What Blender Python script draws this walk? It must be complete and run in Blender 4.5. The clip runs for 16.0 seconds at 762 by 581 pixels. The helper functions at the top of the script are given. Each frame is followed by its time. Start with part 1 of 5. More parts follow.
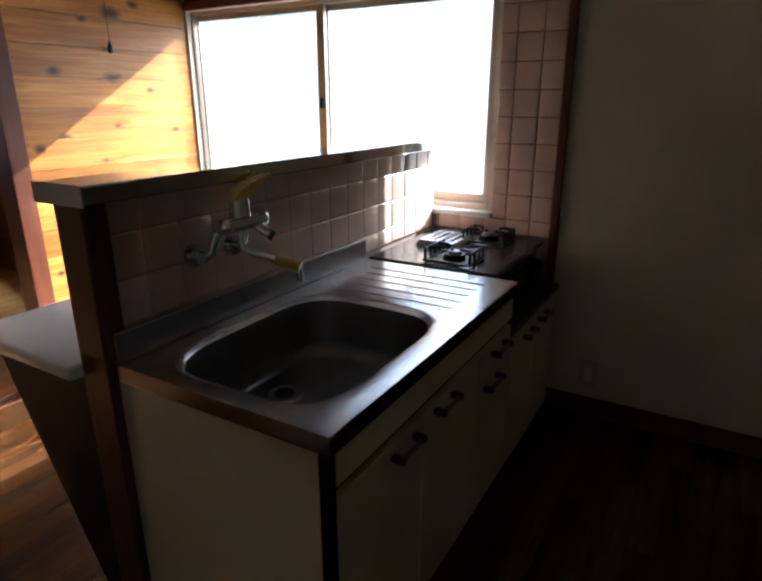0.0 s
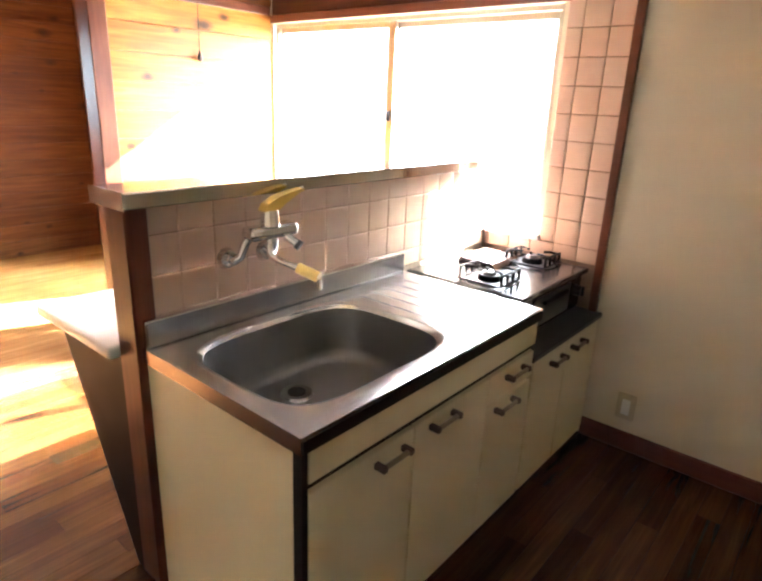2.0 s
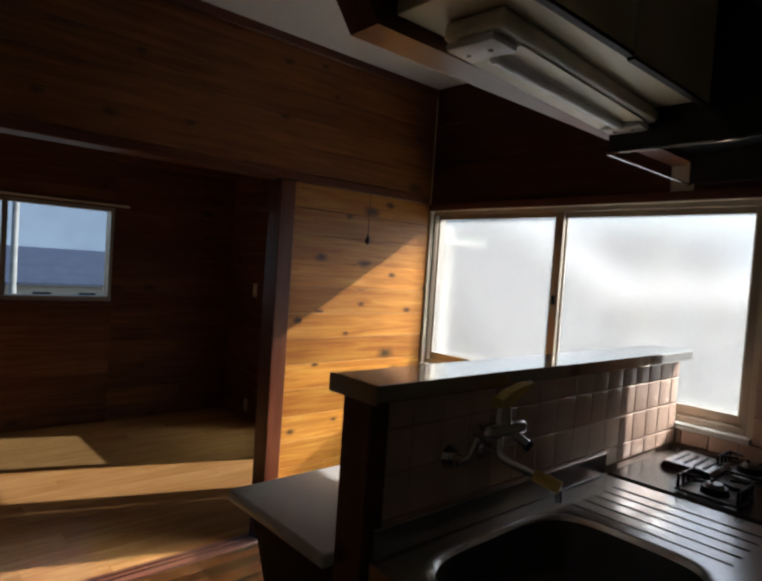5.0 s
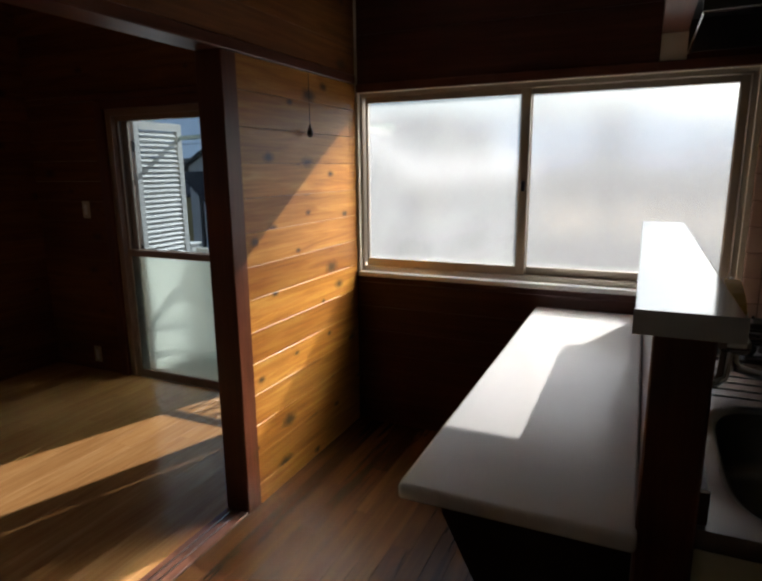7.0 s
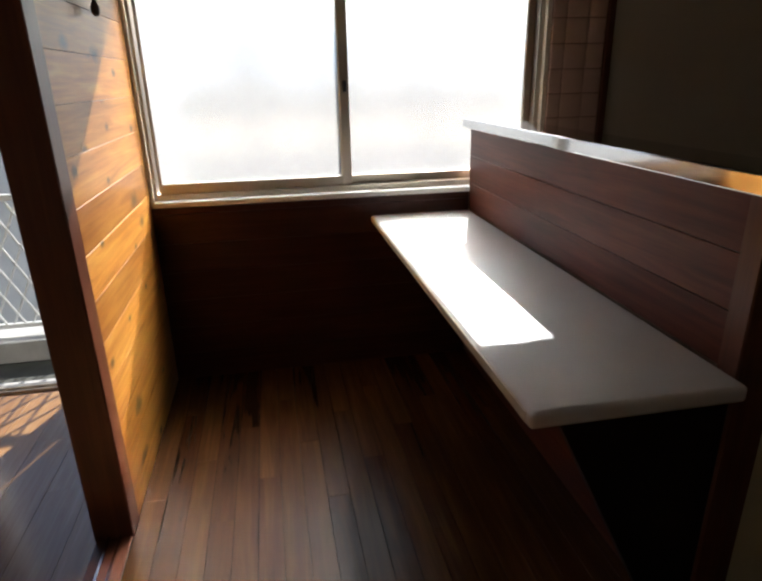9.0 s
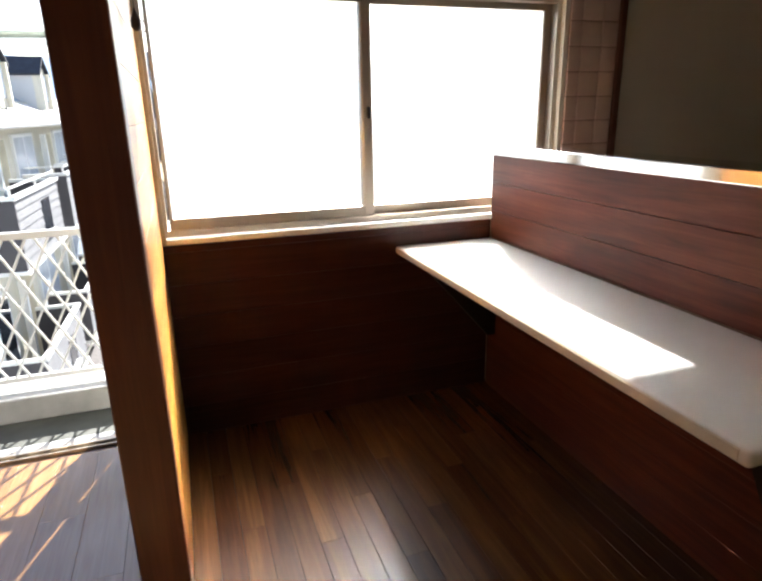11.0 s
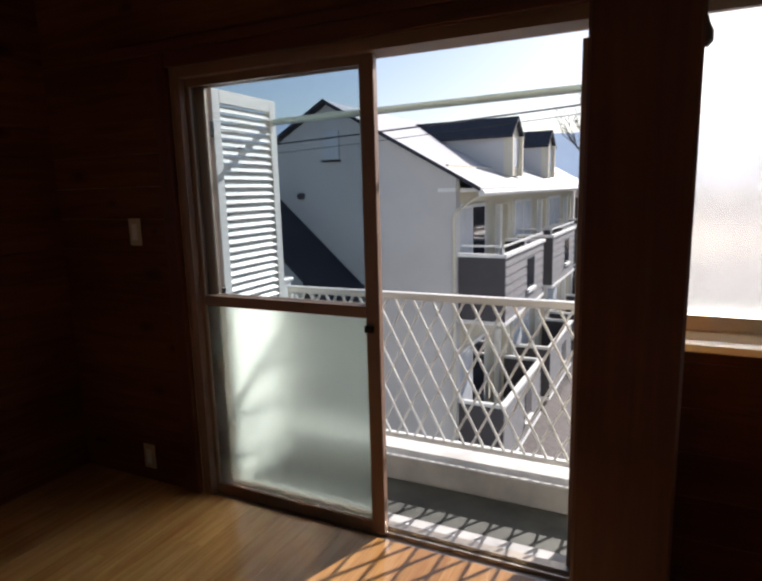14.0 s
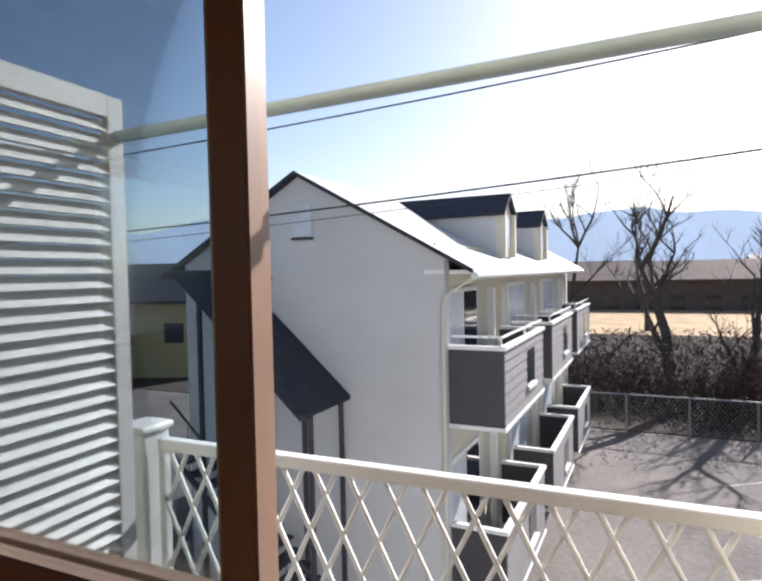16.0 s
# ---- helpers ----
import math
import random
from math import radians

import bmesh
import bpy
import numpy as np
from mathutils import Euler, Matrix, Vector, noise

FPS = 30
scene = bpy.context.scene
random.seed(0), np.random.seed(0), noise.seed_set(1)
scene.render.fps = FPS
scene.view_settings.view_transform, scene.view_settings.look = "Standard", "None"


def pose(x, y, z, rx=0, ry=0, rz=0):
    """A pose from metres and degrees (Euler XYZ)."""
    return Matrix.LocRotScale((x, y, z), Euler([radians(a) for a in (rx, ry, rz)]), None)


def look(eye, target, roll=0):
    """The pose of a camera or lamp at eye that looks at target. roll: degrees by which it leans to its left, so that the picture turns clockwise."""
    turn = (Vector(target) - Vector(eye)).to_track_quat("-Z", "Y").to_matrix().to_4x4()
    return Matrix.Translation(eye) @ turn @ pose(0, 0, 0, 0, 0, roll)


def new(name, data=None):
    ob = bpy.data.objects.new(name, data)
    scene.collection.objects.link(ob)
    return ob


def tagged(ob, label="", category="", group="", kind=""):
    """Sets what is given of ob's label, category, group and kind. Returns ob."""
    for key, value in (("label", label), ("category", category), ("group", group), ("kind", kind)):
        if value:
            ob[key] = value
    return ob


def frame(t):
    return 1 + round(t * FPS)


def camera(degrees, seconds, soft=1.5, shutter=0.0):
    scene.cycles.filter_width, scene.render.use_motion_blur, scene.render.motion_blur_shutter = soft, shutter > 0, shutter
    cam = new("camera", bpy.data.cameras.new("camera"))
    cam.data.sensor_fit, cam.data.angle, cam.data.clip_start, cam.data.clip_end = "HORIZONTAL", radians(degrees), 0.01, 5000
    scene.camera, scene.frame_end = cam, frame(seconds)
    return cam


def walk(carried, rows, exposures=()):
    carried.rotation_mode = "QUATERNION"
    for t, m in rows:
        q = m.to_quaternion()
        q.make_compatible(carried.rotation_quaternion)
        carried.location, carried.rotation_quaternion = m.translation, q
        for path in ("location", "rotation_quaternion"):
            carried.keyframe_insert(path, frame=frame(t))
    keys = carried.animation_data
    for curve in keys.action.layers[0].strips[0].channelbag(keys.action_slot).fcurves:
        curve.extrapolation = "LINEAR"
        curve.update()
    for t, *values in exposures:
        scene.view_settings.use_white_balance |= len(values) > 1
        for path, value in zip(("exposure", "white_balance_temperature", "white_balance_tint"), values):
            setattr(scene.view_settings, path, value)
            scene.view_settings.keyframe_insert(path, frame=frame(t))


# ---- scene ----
cam = camera(67.0, 16.0, soft=2.6)
PATH = [
    (0, (1.166, -2.499, 1.373), (0.205, -0.862, 0.746), -0.1),
    (0.5, (1.309, -2.428, 1.35), (0.308, -0.947, 0.452), 1.6),
    (1, (1.36, -2.422, 1.351), (0.344, -1.035, 0.33), 2.6),
    (1.5, (1.368, -2.43, 1.391), (0.241, -1.027, 0.518), 2.4),
    (2, (1.373, -2.436, 1.439), (0.163, -0.972, 0.811), 2.4),
    (2.5, (1.381, -2.446, 1.473), (0.084, -0.966, 1.114), 1.7),
    (3, (1.387, -2.462, 1.499), (0.038, -0.993, 1.352), 1.8),
    (3.5, (1.394, -2.474, 1.514), (-0.003, -1.043, 1.508), 2.0),
    (4, (1.37, -2.482, 1.517), (-0.082, -1.109, 1.602), 2.5),
    (4.5, (1.264, -2.512, 1.491), (-0.246, -1.202, 1.537), 3.8),
    (4.7, (1.153, -2.561, 1.467), (-0.371, -1.267, 1.461), 4.2),
    (6.8, (-0.015, -2.862, 1.465), (-0.892, -1.107, 1.077), 0.4),
    (7, (-0.129, -2.876, 1.456), (-0.937, -1.094, 1.039), -0.6),
    (7.5, (-0.391, -2.824, 1.445), (-0.98, -0.978, 0.95), -0.4),
    (8, (-0.72, -2.867, 1.425), (-0.908, -0.956, 0.865), -1.6),
    (8.5, (-0.877, -2.801, 1.39), (-0.763, -0.906, 0.76), -1.2),
    (9, (-1.032, -2.703, 1.391), (-0.693, -0.858, 0.699), -1.2),
    (9.2, (-1.099, -2.665, 1.378), (-0.676, -0.847, 0.66), -2.7),
    (11.3, (-1.489, -2.411, 1.353), (-0.872, -0.59, 0.8), -1.2),
    (11.5, (-1.493, -2.395, 1.342), (-1.069, -0.512, 0.818), -1.4),
    (12, (-1.519, -2.38, 1.349), (-1.469, -0.435, 0.886), -0.9),
    (12.5, (-1.491, -2.355, 1.348), (-1.751, -0.418, 0.923), -0.8),
    (13, (-1.485, -2.285, 1.336), (-2.033, -0.402, 0.943), -0.9),
    (13.5, (-1.556, -2.077, 1.334), (-2.338, -0.272, 0.975), -1.4),
    (14, (-1.603, -1.838, 1.342), (-2.465, -0.072, 1.001), -1.5),
    (14.5, (-1.696, -1.557, 1.306), (-2.7, 0.142, 0.978), -1.4),
    (15, (-1.92, -1.203, 1.319), (-2.786, 0.579, 1.046), -3.2),
    (15.5, (-2.037, -0.839, 1.328), (-2.843, 0.982, 1.151), -3.1),
    (16, (-2.124, -0.497, 1.323), (-2.947, 1.325, 1.262), -1.2),
]

EXPOSURE = [(0.0, 2.15), (0.3, 2.2), (0.6, 3.35), (1.0, 4.85), (1.5, 5.5), (2.0, 5.45), (2.5, 4.0), (3.0, 2.15),
            (3.5, 0.95), (4.7, 0.5), (6.8, 0.4), (8.0, 0.5), (9.2, 1.1), (11.3, 2.2), (12.0, 1.75), (12.5, 1.5),
            (13.0, 1.15), (14.5, 0.8), (15.5, 0.95), (16.0, 1.15)]


def white_balance(t):
    """White balance of the camera: cool at the start, a little rosy outdoors."""
    if t < 2.0:
        return 5300 + 400 * t, 10
    return (6100, 10) if t < 13.0 else (6300, 16)


walk(cam, [(t, look(eye, target, roll)) for t, eye, target, roll in PATH], [(t, stops, *white_balance(t)) for t, stops in EXPOSURE])

# ---------------------------------------------------------------- daylight
SUN_AZ, SUN_EL = radians(20), radians(31.0)      # azimuth from +y towards +x
world = bpy.data.worlds.new("sky")
scene.world = world
world.use_nodes = True
wn = world.node_tree.nodes
sky = wn.new("ShaderNodeTexSky")
sky.sky_type = 'NISHITA'
sky.sun_disc = False
sky.sun_elevation = SUN_EL
sky.sun_rotation = SUN_AZ
sky.dust_density = 1.4
wn["Background"].inputs["Strength"].default_value = 0.08
world.node_tree.links.new(sky.outputs["Color"], wn["Background"].inputs["Color"])
sun = new("sun", bpy.data.lights.new("sun", 'SUN'))
sun.data.energy, sun.data.angle, sun.data.color = 5.0, radians(0.6), (1.0, 0.94, 0.86)
to_sun = Vector((math.sin(SUN_AZ) * math.cos(SUN_EL), math.cos(SUN_AZ) * math.cos(SUN_EL), math.sin(SUN_EL)))
sun.matrix_world = look(to_sun * 30, (0, 0, 0))


# ---------------------------------------------------------------- materials
class Nodes:
    """Small helper to write node trees."""

    def __init__(self, name):
        self.m = bpy.data.materials.new(name)
        self.m.use_nodes = True
        self.t = self.m.node_tree
        self.b = self.t.nodes["Principled BSDF"]
        self.out = self.t.nodes["Material Output"]

    def add(self, kind, ins=None, **props):
        n = self.t.nodes.new(kind)
        if "operation" in props:
            n.operation = props["operation"]
        if "data_type" in props:
            n.data_type, n.blend_type = props["data_type"], props["blend_type"]
        for k, v in (ins or {}).items():
            if hasattr(v, "is_output"):
                self.t.links.new(v, n.inputs[k])
            else:
                n.inputs[k].default_value = v
        return n

    def link(self, a, b):
        self.t.links.new(a, b)

    def coords(self, stretch=(1, 1, 1), spread=7.0):
        tc = self.add("ShaderNodeTexCoord")
        info = self.add("ShaderNodeObjectInfo")
        off = self.add("ShaderNodeMath", {0: info.outputs["Random"], 1: spread}, operation='MULTIPLY')
        v = self.add("ShaderNodeVectorMath", {0: tc.outputs["Object"], 1: off.outputs[0]}, operation='ADD')
        mp = self.add("ShaderNodeMapping", {"Vector": v.outputs[0], "Scale": stretch})
        return mp.outputs[0], info.outputs["Random"]

    def noise(self, vec, scale, detail=4, rough=0.55, distort=0.0):
        return self.add("ShaderNodeTexNoise", {"Vector": vec, "Scale": scale, "Detail": detail, "Roughness": rough, "Distortion": distort}).outputs["Fac"]

    def ramp(self, fac, stops):
        r = self.add("ShaderNodeValToRGB", {"Fac": fac})
        e = r.color_ramp.elements
        while len(e) < len(stops):
            e.new(0.5)
        for el, (p, c) in zip(e, stops):
            el.position, el.color = p, (*c, 1)
        return r.outputs["Color"]

    def mix(self, fac, a, b, how='MIX'):
        n = self.add("ShaderNodeMix", data_type='RGBA', blend_type=how)
        for sock, v in ((n.inputs[0], fac), (n.inputs[6], a), (n.inputs[7], b)):
            if hasattr(v, "is_output"):
                self.link(v, sock)
            else:
                sock.default_value = v if not isinstance(v, tuple) else (*v, 1)[:4]
        return n.outputs[2]

    def bump(self, h, strength=0.2, dist=0.002):
        n = self.add("ShaderNodeBump", {"Height": h, "Strength": strength, "Distance": dist})
        self.link(n.outputs[0], self.b.inputs["Normal"])

    def done(self, color=None, rough=0.5, metal=0.0, spec=0.5):
        if color is not None:
            if hasattr(color, "is_output"):
                self.link(color, self.b.inputs["Base Color"])
            else:
                self.b.inputs["Base Color"].default_value = (*color, 1)
        for key, v in (("Roughness", rough), ("Metallic", metal), ("Specular IOR Level", spec)):
            if hasattr(v, "is_output"):
                self.link(v, self.b.inputs[key])
            else:
                self.b.inputs[key].default_value = v
        return self.m


def wood(name, dark, mid, light, axis=0, rough=0.4, knots=0.0, knot_col=(0.05, 0.02, 0.008), vary=0.35, spec=0.4):
    """Wood with the grain along the given axis of the object."""
    n = Nodes(name)
    st = [14.0, 14.0, 14.0]
    st[axis] = 0.9
    v, rnd = n.coords(tuple(st))
    g = n.noise(v, 2.2, 6, 0.6, 0.6)
    col = n.ramp(g, [(0.28, dark), (0.5, mid), (0.72, light)])
    fs = [160.0, 160.0, 160.0]
    fs[axis] = 5.0
    v2, _ = n.coords(tuple(fs))
    fine = n.noise(v2, 1.0, 2)
    col = n.mix(0.35, col, n.ramp(fine, [(0.3, (0.55, 0.5, 0.45)), (0.7, (1, 1, 1))]), 'MULTIPLY')
    v4, _ = n.coords((1, 1, 1))
    blotch = n.noise(v4, 1.7, 3)
    col = n.mix(0.5, col, n.ramp(blotch, [(0.3, (0.72, 0.66, 0.6)), (0.65, (1, 1, 1))]), 'MULTIPLY')
    tone = n.ramp(rnd, [(0.0, (1 - vary, 1 - vary * 1.15, 1 - vary * 1.3)), (1.0, (1, 1, 1))])
    col = n.mix(1.0, col, tone, 'MULTIPLY')
    if knots:
        ks = [6.3, 6.3, 6.3]
        ks[axis] = 3.4
        v3, _ = n.coords(tuple(ks), 60.0)
        wob = n.noise(v4, 30.0, 2)
        sp = n.add("ShaderNodeSeparateXYZ", {0: v3})
        xy = n.add("ShaderNodeCombineXYZ", {0: sp.outputs[axis], 1: sp.outputs[2]})
        vo = n.add("ShaderNodeTexVoronoi", {"Vector": xy.outputs[0], "Scale": 1.0, "Randomness": 1.0})
        vo.voronoi_dimensions = '2D'
        sel = n.add("ShaderNodeSeparateColor", {"Color": vo.outputs["Color"]})
        size = n.add("ShaderNodeMath", {0: sel.outputs[1], 1: 1.5, 2: 0.55}, operation='MULTIPLY_ADD')
        big = n.add("ShaderNodeMath", {0: vo.outputs["Distance"], 1: size.outputs[0]}, operation='MULTIPLY')
        dist = n.add("ShaderNodeMath", {0: wob, 1: 0.12, 2: big.outputs[0]}, operation='MULTIPLY_ADD')
        k = n.ramp(dist.outputs[0], [(0.105, (1, 1, 1)), (0.15, (0.7, 0.7, 0.7)), (0.25, (0, 0, 0))])
        keep = n.add("ShaderNodeMath", {0: sel.outputs[0], 1: 1 - knots}, operation='GREATER_THAN')
        k = n.mix(1.0, k, keep.outputs[0], 'MULTIPLY')
        col = n.mix(k, col, knot_col)
    n.bump(g, 0.12, 0.002)
    return n.done(col, rough, 0, spec)


def painted(name, base, rough=0.55, mott=0.12, scale=3.0, relief=0.08, grain=160.0, spec=0.5):
    """Plain paint, plastic, laminate or wallpaper with faint stains and relief."""
    n = Nodes(name)
    v, _ = n.coords((1, 1, 1))
    a = n.noise(v, scale, 5)
    lo = tuple(c * (1 - mott) for c in base)
    col = n.ramp(a, [(0.32, lo), (0.62, base)])
    f = n.noise(v, grain, 2)
    n.bump(f, relief, 0.001)
    return n.done(col, rough, 0, spec)


def metal(name, base, rough=0.3, brush=None):
    n = Nodes(name)
    st = (60, 60, 60) if brush is None else tuple(4 if i == brush else 300 for i in range(3))
    v, _ = n.coords(st)
    f = n.noise(v, 1.0, 3)
    w, _ = n.coords((1, 1, 1))
    s = n.noise(w, 6.0, 4)
    r = n.add("ShaderNodeMapRange", {"Value": s, "From Min": 0.3, "From Max": 0.7, "To Min": rough * 0.92, "To Max": rough * 1.1})
    n.bump(f, 0.05, 0.0006)
    return n.done(base, r.outputs[0], 1.0)


def glass(name, tint, rough=0.0, cloudy=0.0):
    n = Nodes(name)
    n.t.nodes.remove(n.b)
    if rough:
        body = n.add("ShaderNodeBsdfRefraction", {"Color": (*tint, 1), "Roughness": rough, "IOR": 1.35}).outputs[0]
        tl = n.add("ShaderNodeBsdfTranslucent", {"Color": (*tint, 1)}).outputs[0]
        body = n.add("ShaderNodeMixShader", {0: cloudy, 1: body, 2: tl}).outputs[0]
    else:
        body = n.add("ShaderNodeBsdfTransparent", {"Color": (*tint, 1)}).outputs[0]
    gl = n.add("ShaderNodeBsdfGlossy", {"Roughness": 0.25 if rough else 0.02}).outputs[0]
    fr = n.add("ShaderNodeFresnel", {"IOR": 1.35}).outputs[0]
    half = n.add("ShaderNodeMath", {0: fr, 1: 0.3}, operation='MULTIPLY').outputs[0]
    mixed = n.add("ShaderNodeMixShader", {0: half, 1: body, 2: gl}).outputs[0]
    n.link(mixed, n.out.inputs["Surface"])
    return n.m


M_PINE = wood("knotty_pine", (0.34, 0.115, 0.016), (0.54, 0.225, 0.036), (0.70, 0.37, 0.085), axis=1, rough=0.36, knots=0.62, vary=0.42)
# Redder boards of the balcony room, also darkened in colour for its dim light.
M_AMBER = wood("dim_amber_board", (0.10, 0.032, 0.008), (0.165, 0.057, 0.015), (0.235, 0.092, 0.026), axis=1, rough=0.55, knots=0.25, vary=0.3, spec=0.25)
# Pine above the opening, with its shade put into a darker colour.
M_LINTEL = wood("shaded_orange_pine", (0.135, 0.044, 0.010), (0.22, 0.080, 0.019), (0.31, 0.125, 0.035), axis=1, rough=0.5, knots=0.45, vary=0.3, spec=0.3)
M_AMBER_X = wood("dim_amber_board_x", (0.10, 0.032, 0.008), (0.165, 0.057, 0.015), (0.235, 0.092, 0.026), axis=0, rough=0.55, knots=0.25, vary=0.3, spec=0.25)
# Same red stain as M_RED_Y, darkened in colour for the backlit window wall.
M_RED_X = wood("dim_red_stained_wood", (0.04, 0.009, 0.005), (0.062, 0.016, 0.008), (0.09, 0.027, 0.014), axis=0, rough=0.45, vary=0.3, spec=0.2)
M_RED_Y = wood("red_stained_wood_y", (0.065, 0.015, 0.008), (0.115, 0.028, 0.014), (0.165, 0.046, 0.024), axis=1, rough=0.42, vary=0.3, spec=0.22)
M_TRIM_X = wood("red_brown_trim_x", (0.09, 0.026, 0.012), (0.125, 0.036, 0.016), (0.16, 0.05, 0.022), axis=0, rough=0.36, vary=0.1)
M_TRIM_Y = wood("red_brown_trim_y", (0.09, 0.026, 0.012), (0.125, 0.036, 0.016), (0.16, 0.05, 0.022), axis=1, rough=0.36, vary=0.1)
M_TRIM_Z = wood("red_brown_trim_z", (0.09, 0.026, 0.012), (0.125, 0.036, 0.016), (0.16, 0.05, 0.022), axis=2, rough=0.36, vary=0.1)
M_FLOOR = wood("dark_brown_floorboard", (0.060, 0.024, 0.008), (0.095, 0.039, 0.013), (0.140, 0.062, 0.021), axis=1, rough=0.27, vary=0.5, spec=0.3)
M_FLOOR_W = wood("honey_floorboard", (0.40, 0.19, 0.062), (0.50, 0.265, 0.098), (0.60, 0.345, 0.145), axis=1, rough=0.2, vary=0.2, spec=0.85)
M_WALLPAPER = painted("cream_wallpaper", (0.66, 0.60, 0.47), 0.8, 0.06, 1.2, 0.25, 220)
M_CEILING = painted("white_ceiling_paper", (0.76, 0.74, 0.69), 0.85, 0.06, 1.5, 0.3, 200)
M_TILE = painted("pink_beige_tile", (0.60, 0.43, 0.34), 0.16, 0.08, 9.0, 0.02, 40)
M_GROUT = painted("brown_grout", (0.22, 0.15, 0.11), 0.9, 0.2, 20)
M_CREAM = painted("cream_laminate", (0.70, 0.64, 0.44), 0.35, 0.06, 2.0, 0.03, 90)
M_DARKEDGE = painted("dark_brown_edging", (0.016, 0.008, 0.006), 0.55, 0.2, 10, spec=0.2)
M_TOE = painted("black_toe_kick", (0.02, 0.017, 0.015), 0.6, 0.3, 8)
M_WHITE_LAM = painted("pale_grey_laminate", (0.70, 0.69, 0.66), 0.27, 0.05, 4.0, 0.03, 60, 1.0)
M_STEEL = metal("brushed_stainless", (0.54, 0.54, 0.55), 0.235, brush=1)
# Bowl steel: the shade inside the recess is put into a darker base colour.
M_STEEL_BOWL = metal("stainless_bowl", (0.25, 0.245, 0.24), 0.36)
M_POLISH = metal("polished_steel", (0.60, 0.60, 0.60), 0.1, brush=1)
M_CHROME = metal("chrome", (0.75, 0.76, 0.78), 0.1)
M_BLACKM = metal("black_enamel_iron", (0.03, 0.03, 0.032), 0.4)
M_HOOD = painted("black_enamel", (0.018, 0.016, 0.016), 0.3, 0.3, 8)
M_STOVE = painted("brown_black_stove_enamel", (0.055, 0.043, 0.038), 0.22, 0.25, 9)
M_YELLOW = painted("yellowed_plastic", (0.62, 0.42, 0.10), 0.35, 0.15, 30)
M_BRONZE = painted("bronze_coated_aluminium", (0.27, 0.175, 0.125), 0.42, 0.12, 6)
M_SASH = metal("beige_aluminium", (0.50, 0.44, 0.36), 0.42)
M_WHITE = painted("white_paint", (0.76, 0.77, 0.75), 0.4, 0.08, 6)
M_LOUVRE = painted("ivory_aluminium_paint", (0.70, 0.70, 0.67), 0.42, 0.07, 5)
M_LAMP = painted("ivory_lamp_plastic", (0.66, 0.61, 0.48), 0.35, 0.1, 12)
M_TUBE = painted("unlit_fluorescent_tube", (0.8, 0.8, 0.78), 0.15, 0.03, 12)
M_SWITCH = painted("yellowed_switch_plate", (0.52, 0.46, 0.34), 0.4, 0.1, 20)
M_BROWNPLATE = painted("brown_plastic", (0.05, 0.03, 0.02), 0.4, 0.1, 20)
M_HANDLE = painted("brown_grey_handle_bar", (0.20, 0.16, 0.12), 0.4, 0.15, 30)
M_CLEAR = glass("clear_glass", (0.85, 0.88, 0.895))
M_FROST = glass("frosted_glass", (0.965, 0.975, 0.97), 0.26, 0.135)
M_FROST_DOOR = glass("frosted_door_glass", (0.86, 0.895, 0.875), 0.30, 0.03)
M_CONC = painted("wet_stained_concrete", (0.105, 0.108, 0.09), 0.75, 0.5, 4.0, 0.4, 60)
M_KERB = painted("pale_concrete_coping", (0.56, 0.56, 0.54), 0.7, 0.3, 5.0, 0.2, 90)
M_POLE = painted("pale_green_plastic_pole", (0.40, 0.51, 0.52), 0.35, 0.1, 10)
M_WIRE = painted("dark_cable_rubber", (0.03, 0.03, 0.03), 0.6, 0.1, 10)
M_RUBBER = painted("black_rubber", (0.015, 0.015, 0.015), 0.6, 0.1, 10)


# ---------------------------------------------------------------- building helpers
def box(bm, x0, x1, y0, y1, z0, z1, bevel=0.0, seg=1):
    vs = [bm.verts.new((x, y, z)) for x in (x0, x1) for y in (y0, y1) for z in (z0, z1)]
    fs = [bm.faces.new([vs[i] for i in q]) for q in ((0, 1, 3, 2), (4, 6, 7, 5), (0, 4, 5, 1), (2, 3, 7, 6), (0, 2, 6, 4), (1, 5, 7, 3))]
    if bevel:
        bmesh.ops.bevel(bm, geom=list({e for f in fs for e in f.edges}), offset=bevel, segments=seg, affect='EDGES', profile=0.5)
    return bm


def rod(bm, a, b, r, n=10, r2=None):
    """A round bar from a to b."""
    a, b = Vector(a), Vector(b)
    q = (b - a).to_track_quat("Z", "Y")
    r2 = r if r2 is None else r2
    rings = []
    for p, rr in ((a, r), (b, r2)):
        rings.append([bm.verts.new(p + q @ Vector((rr * math.cos(2 * math.pi * i / n), rr * math.sin(2 * math.pi * i / n), 0))) for i in range(n)])
    for i in range(n):
        j = (i + 1) % n
        bm.faces.new((rings[0][i], rings[0][j], rings[1][j], rings[1][i]))
    bm.faces.new(rings[0][::-1])
    bm.faces.new(rings[1])
    return bm


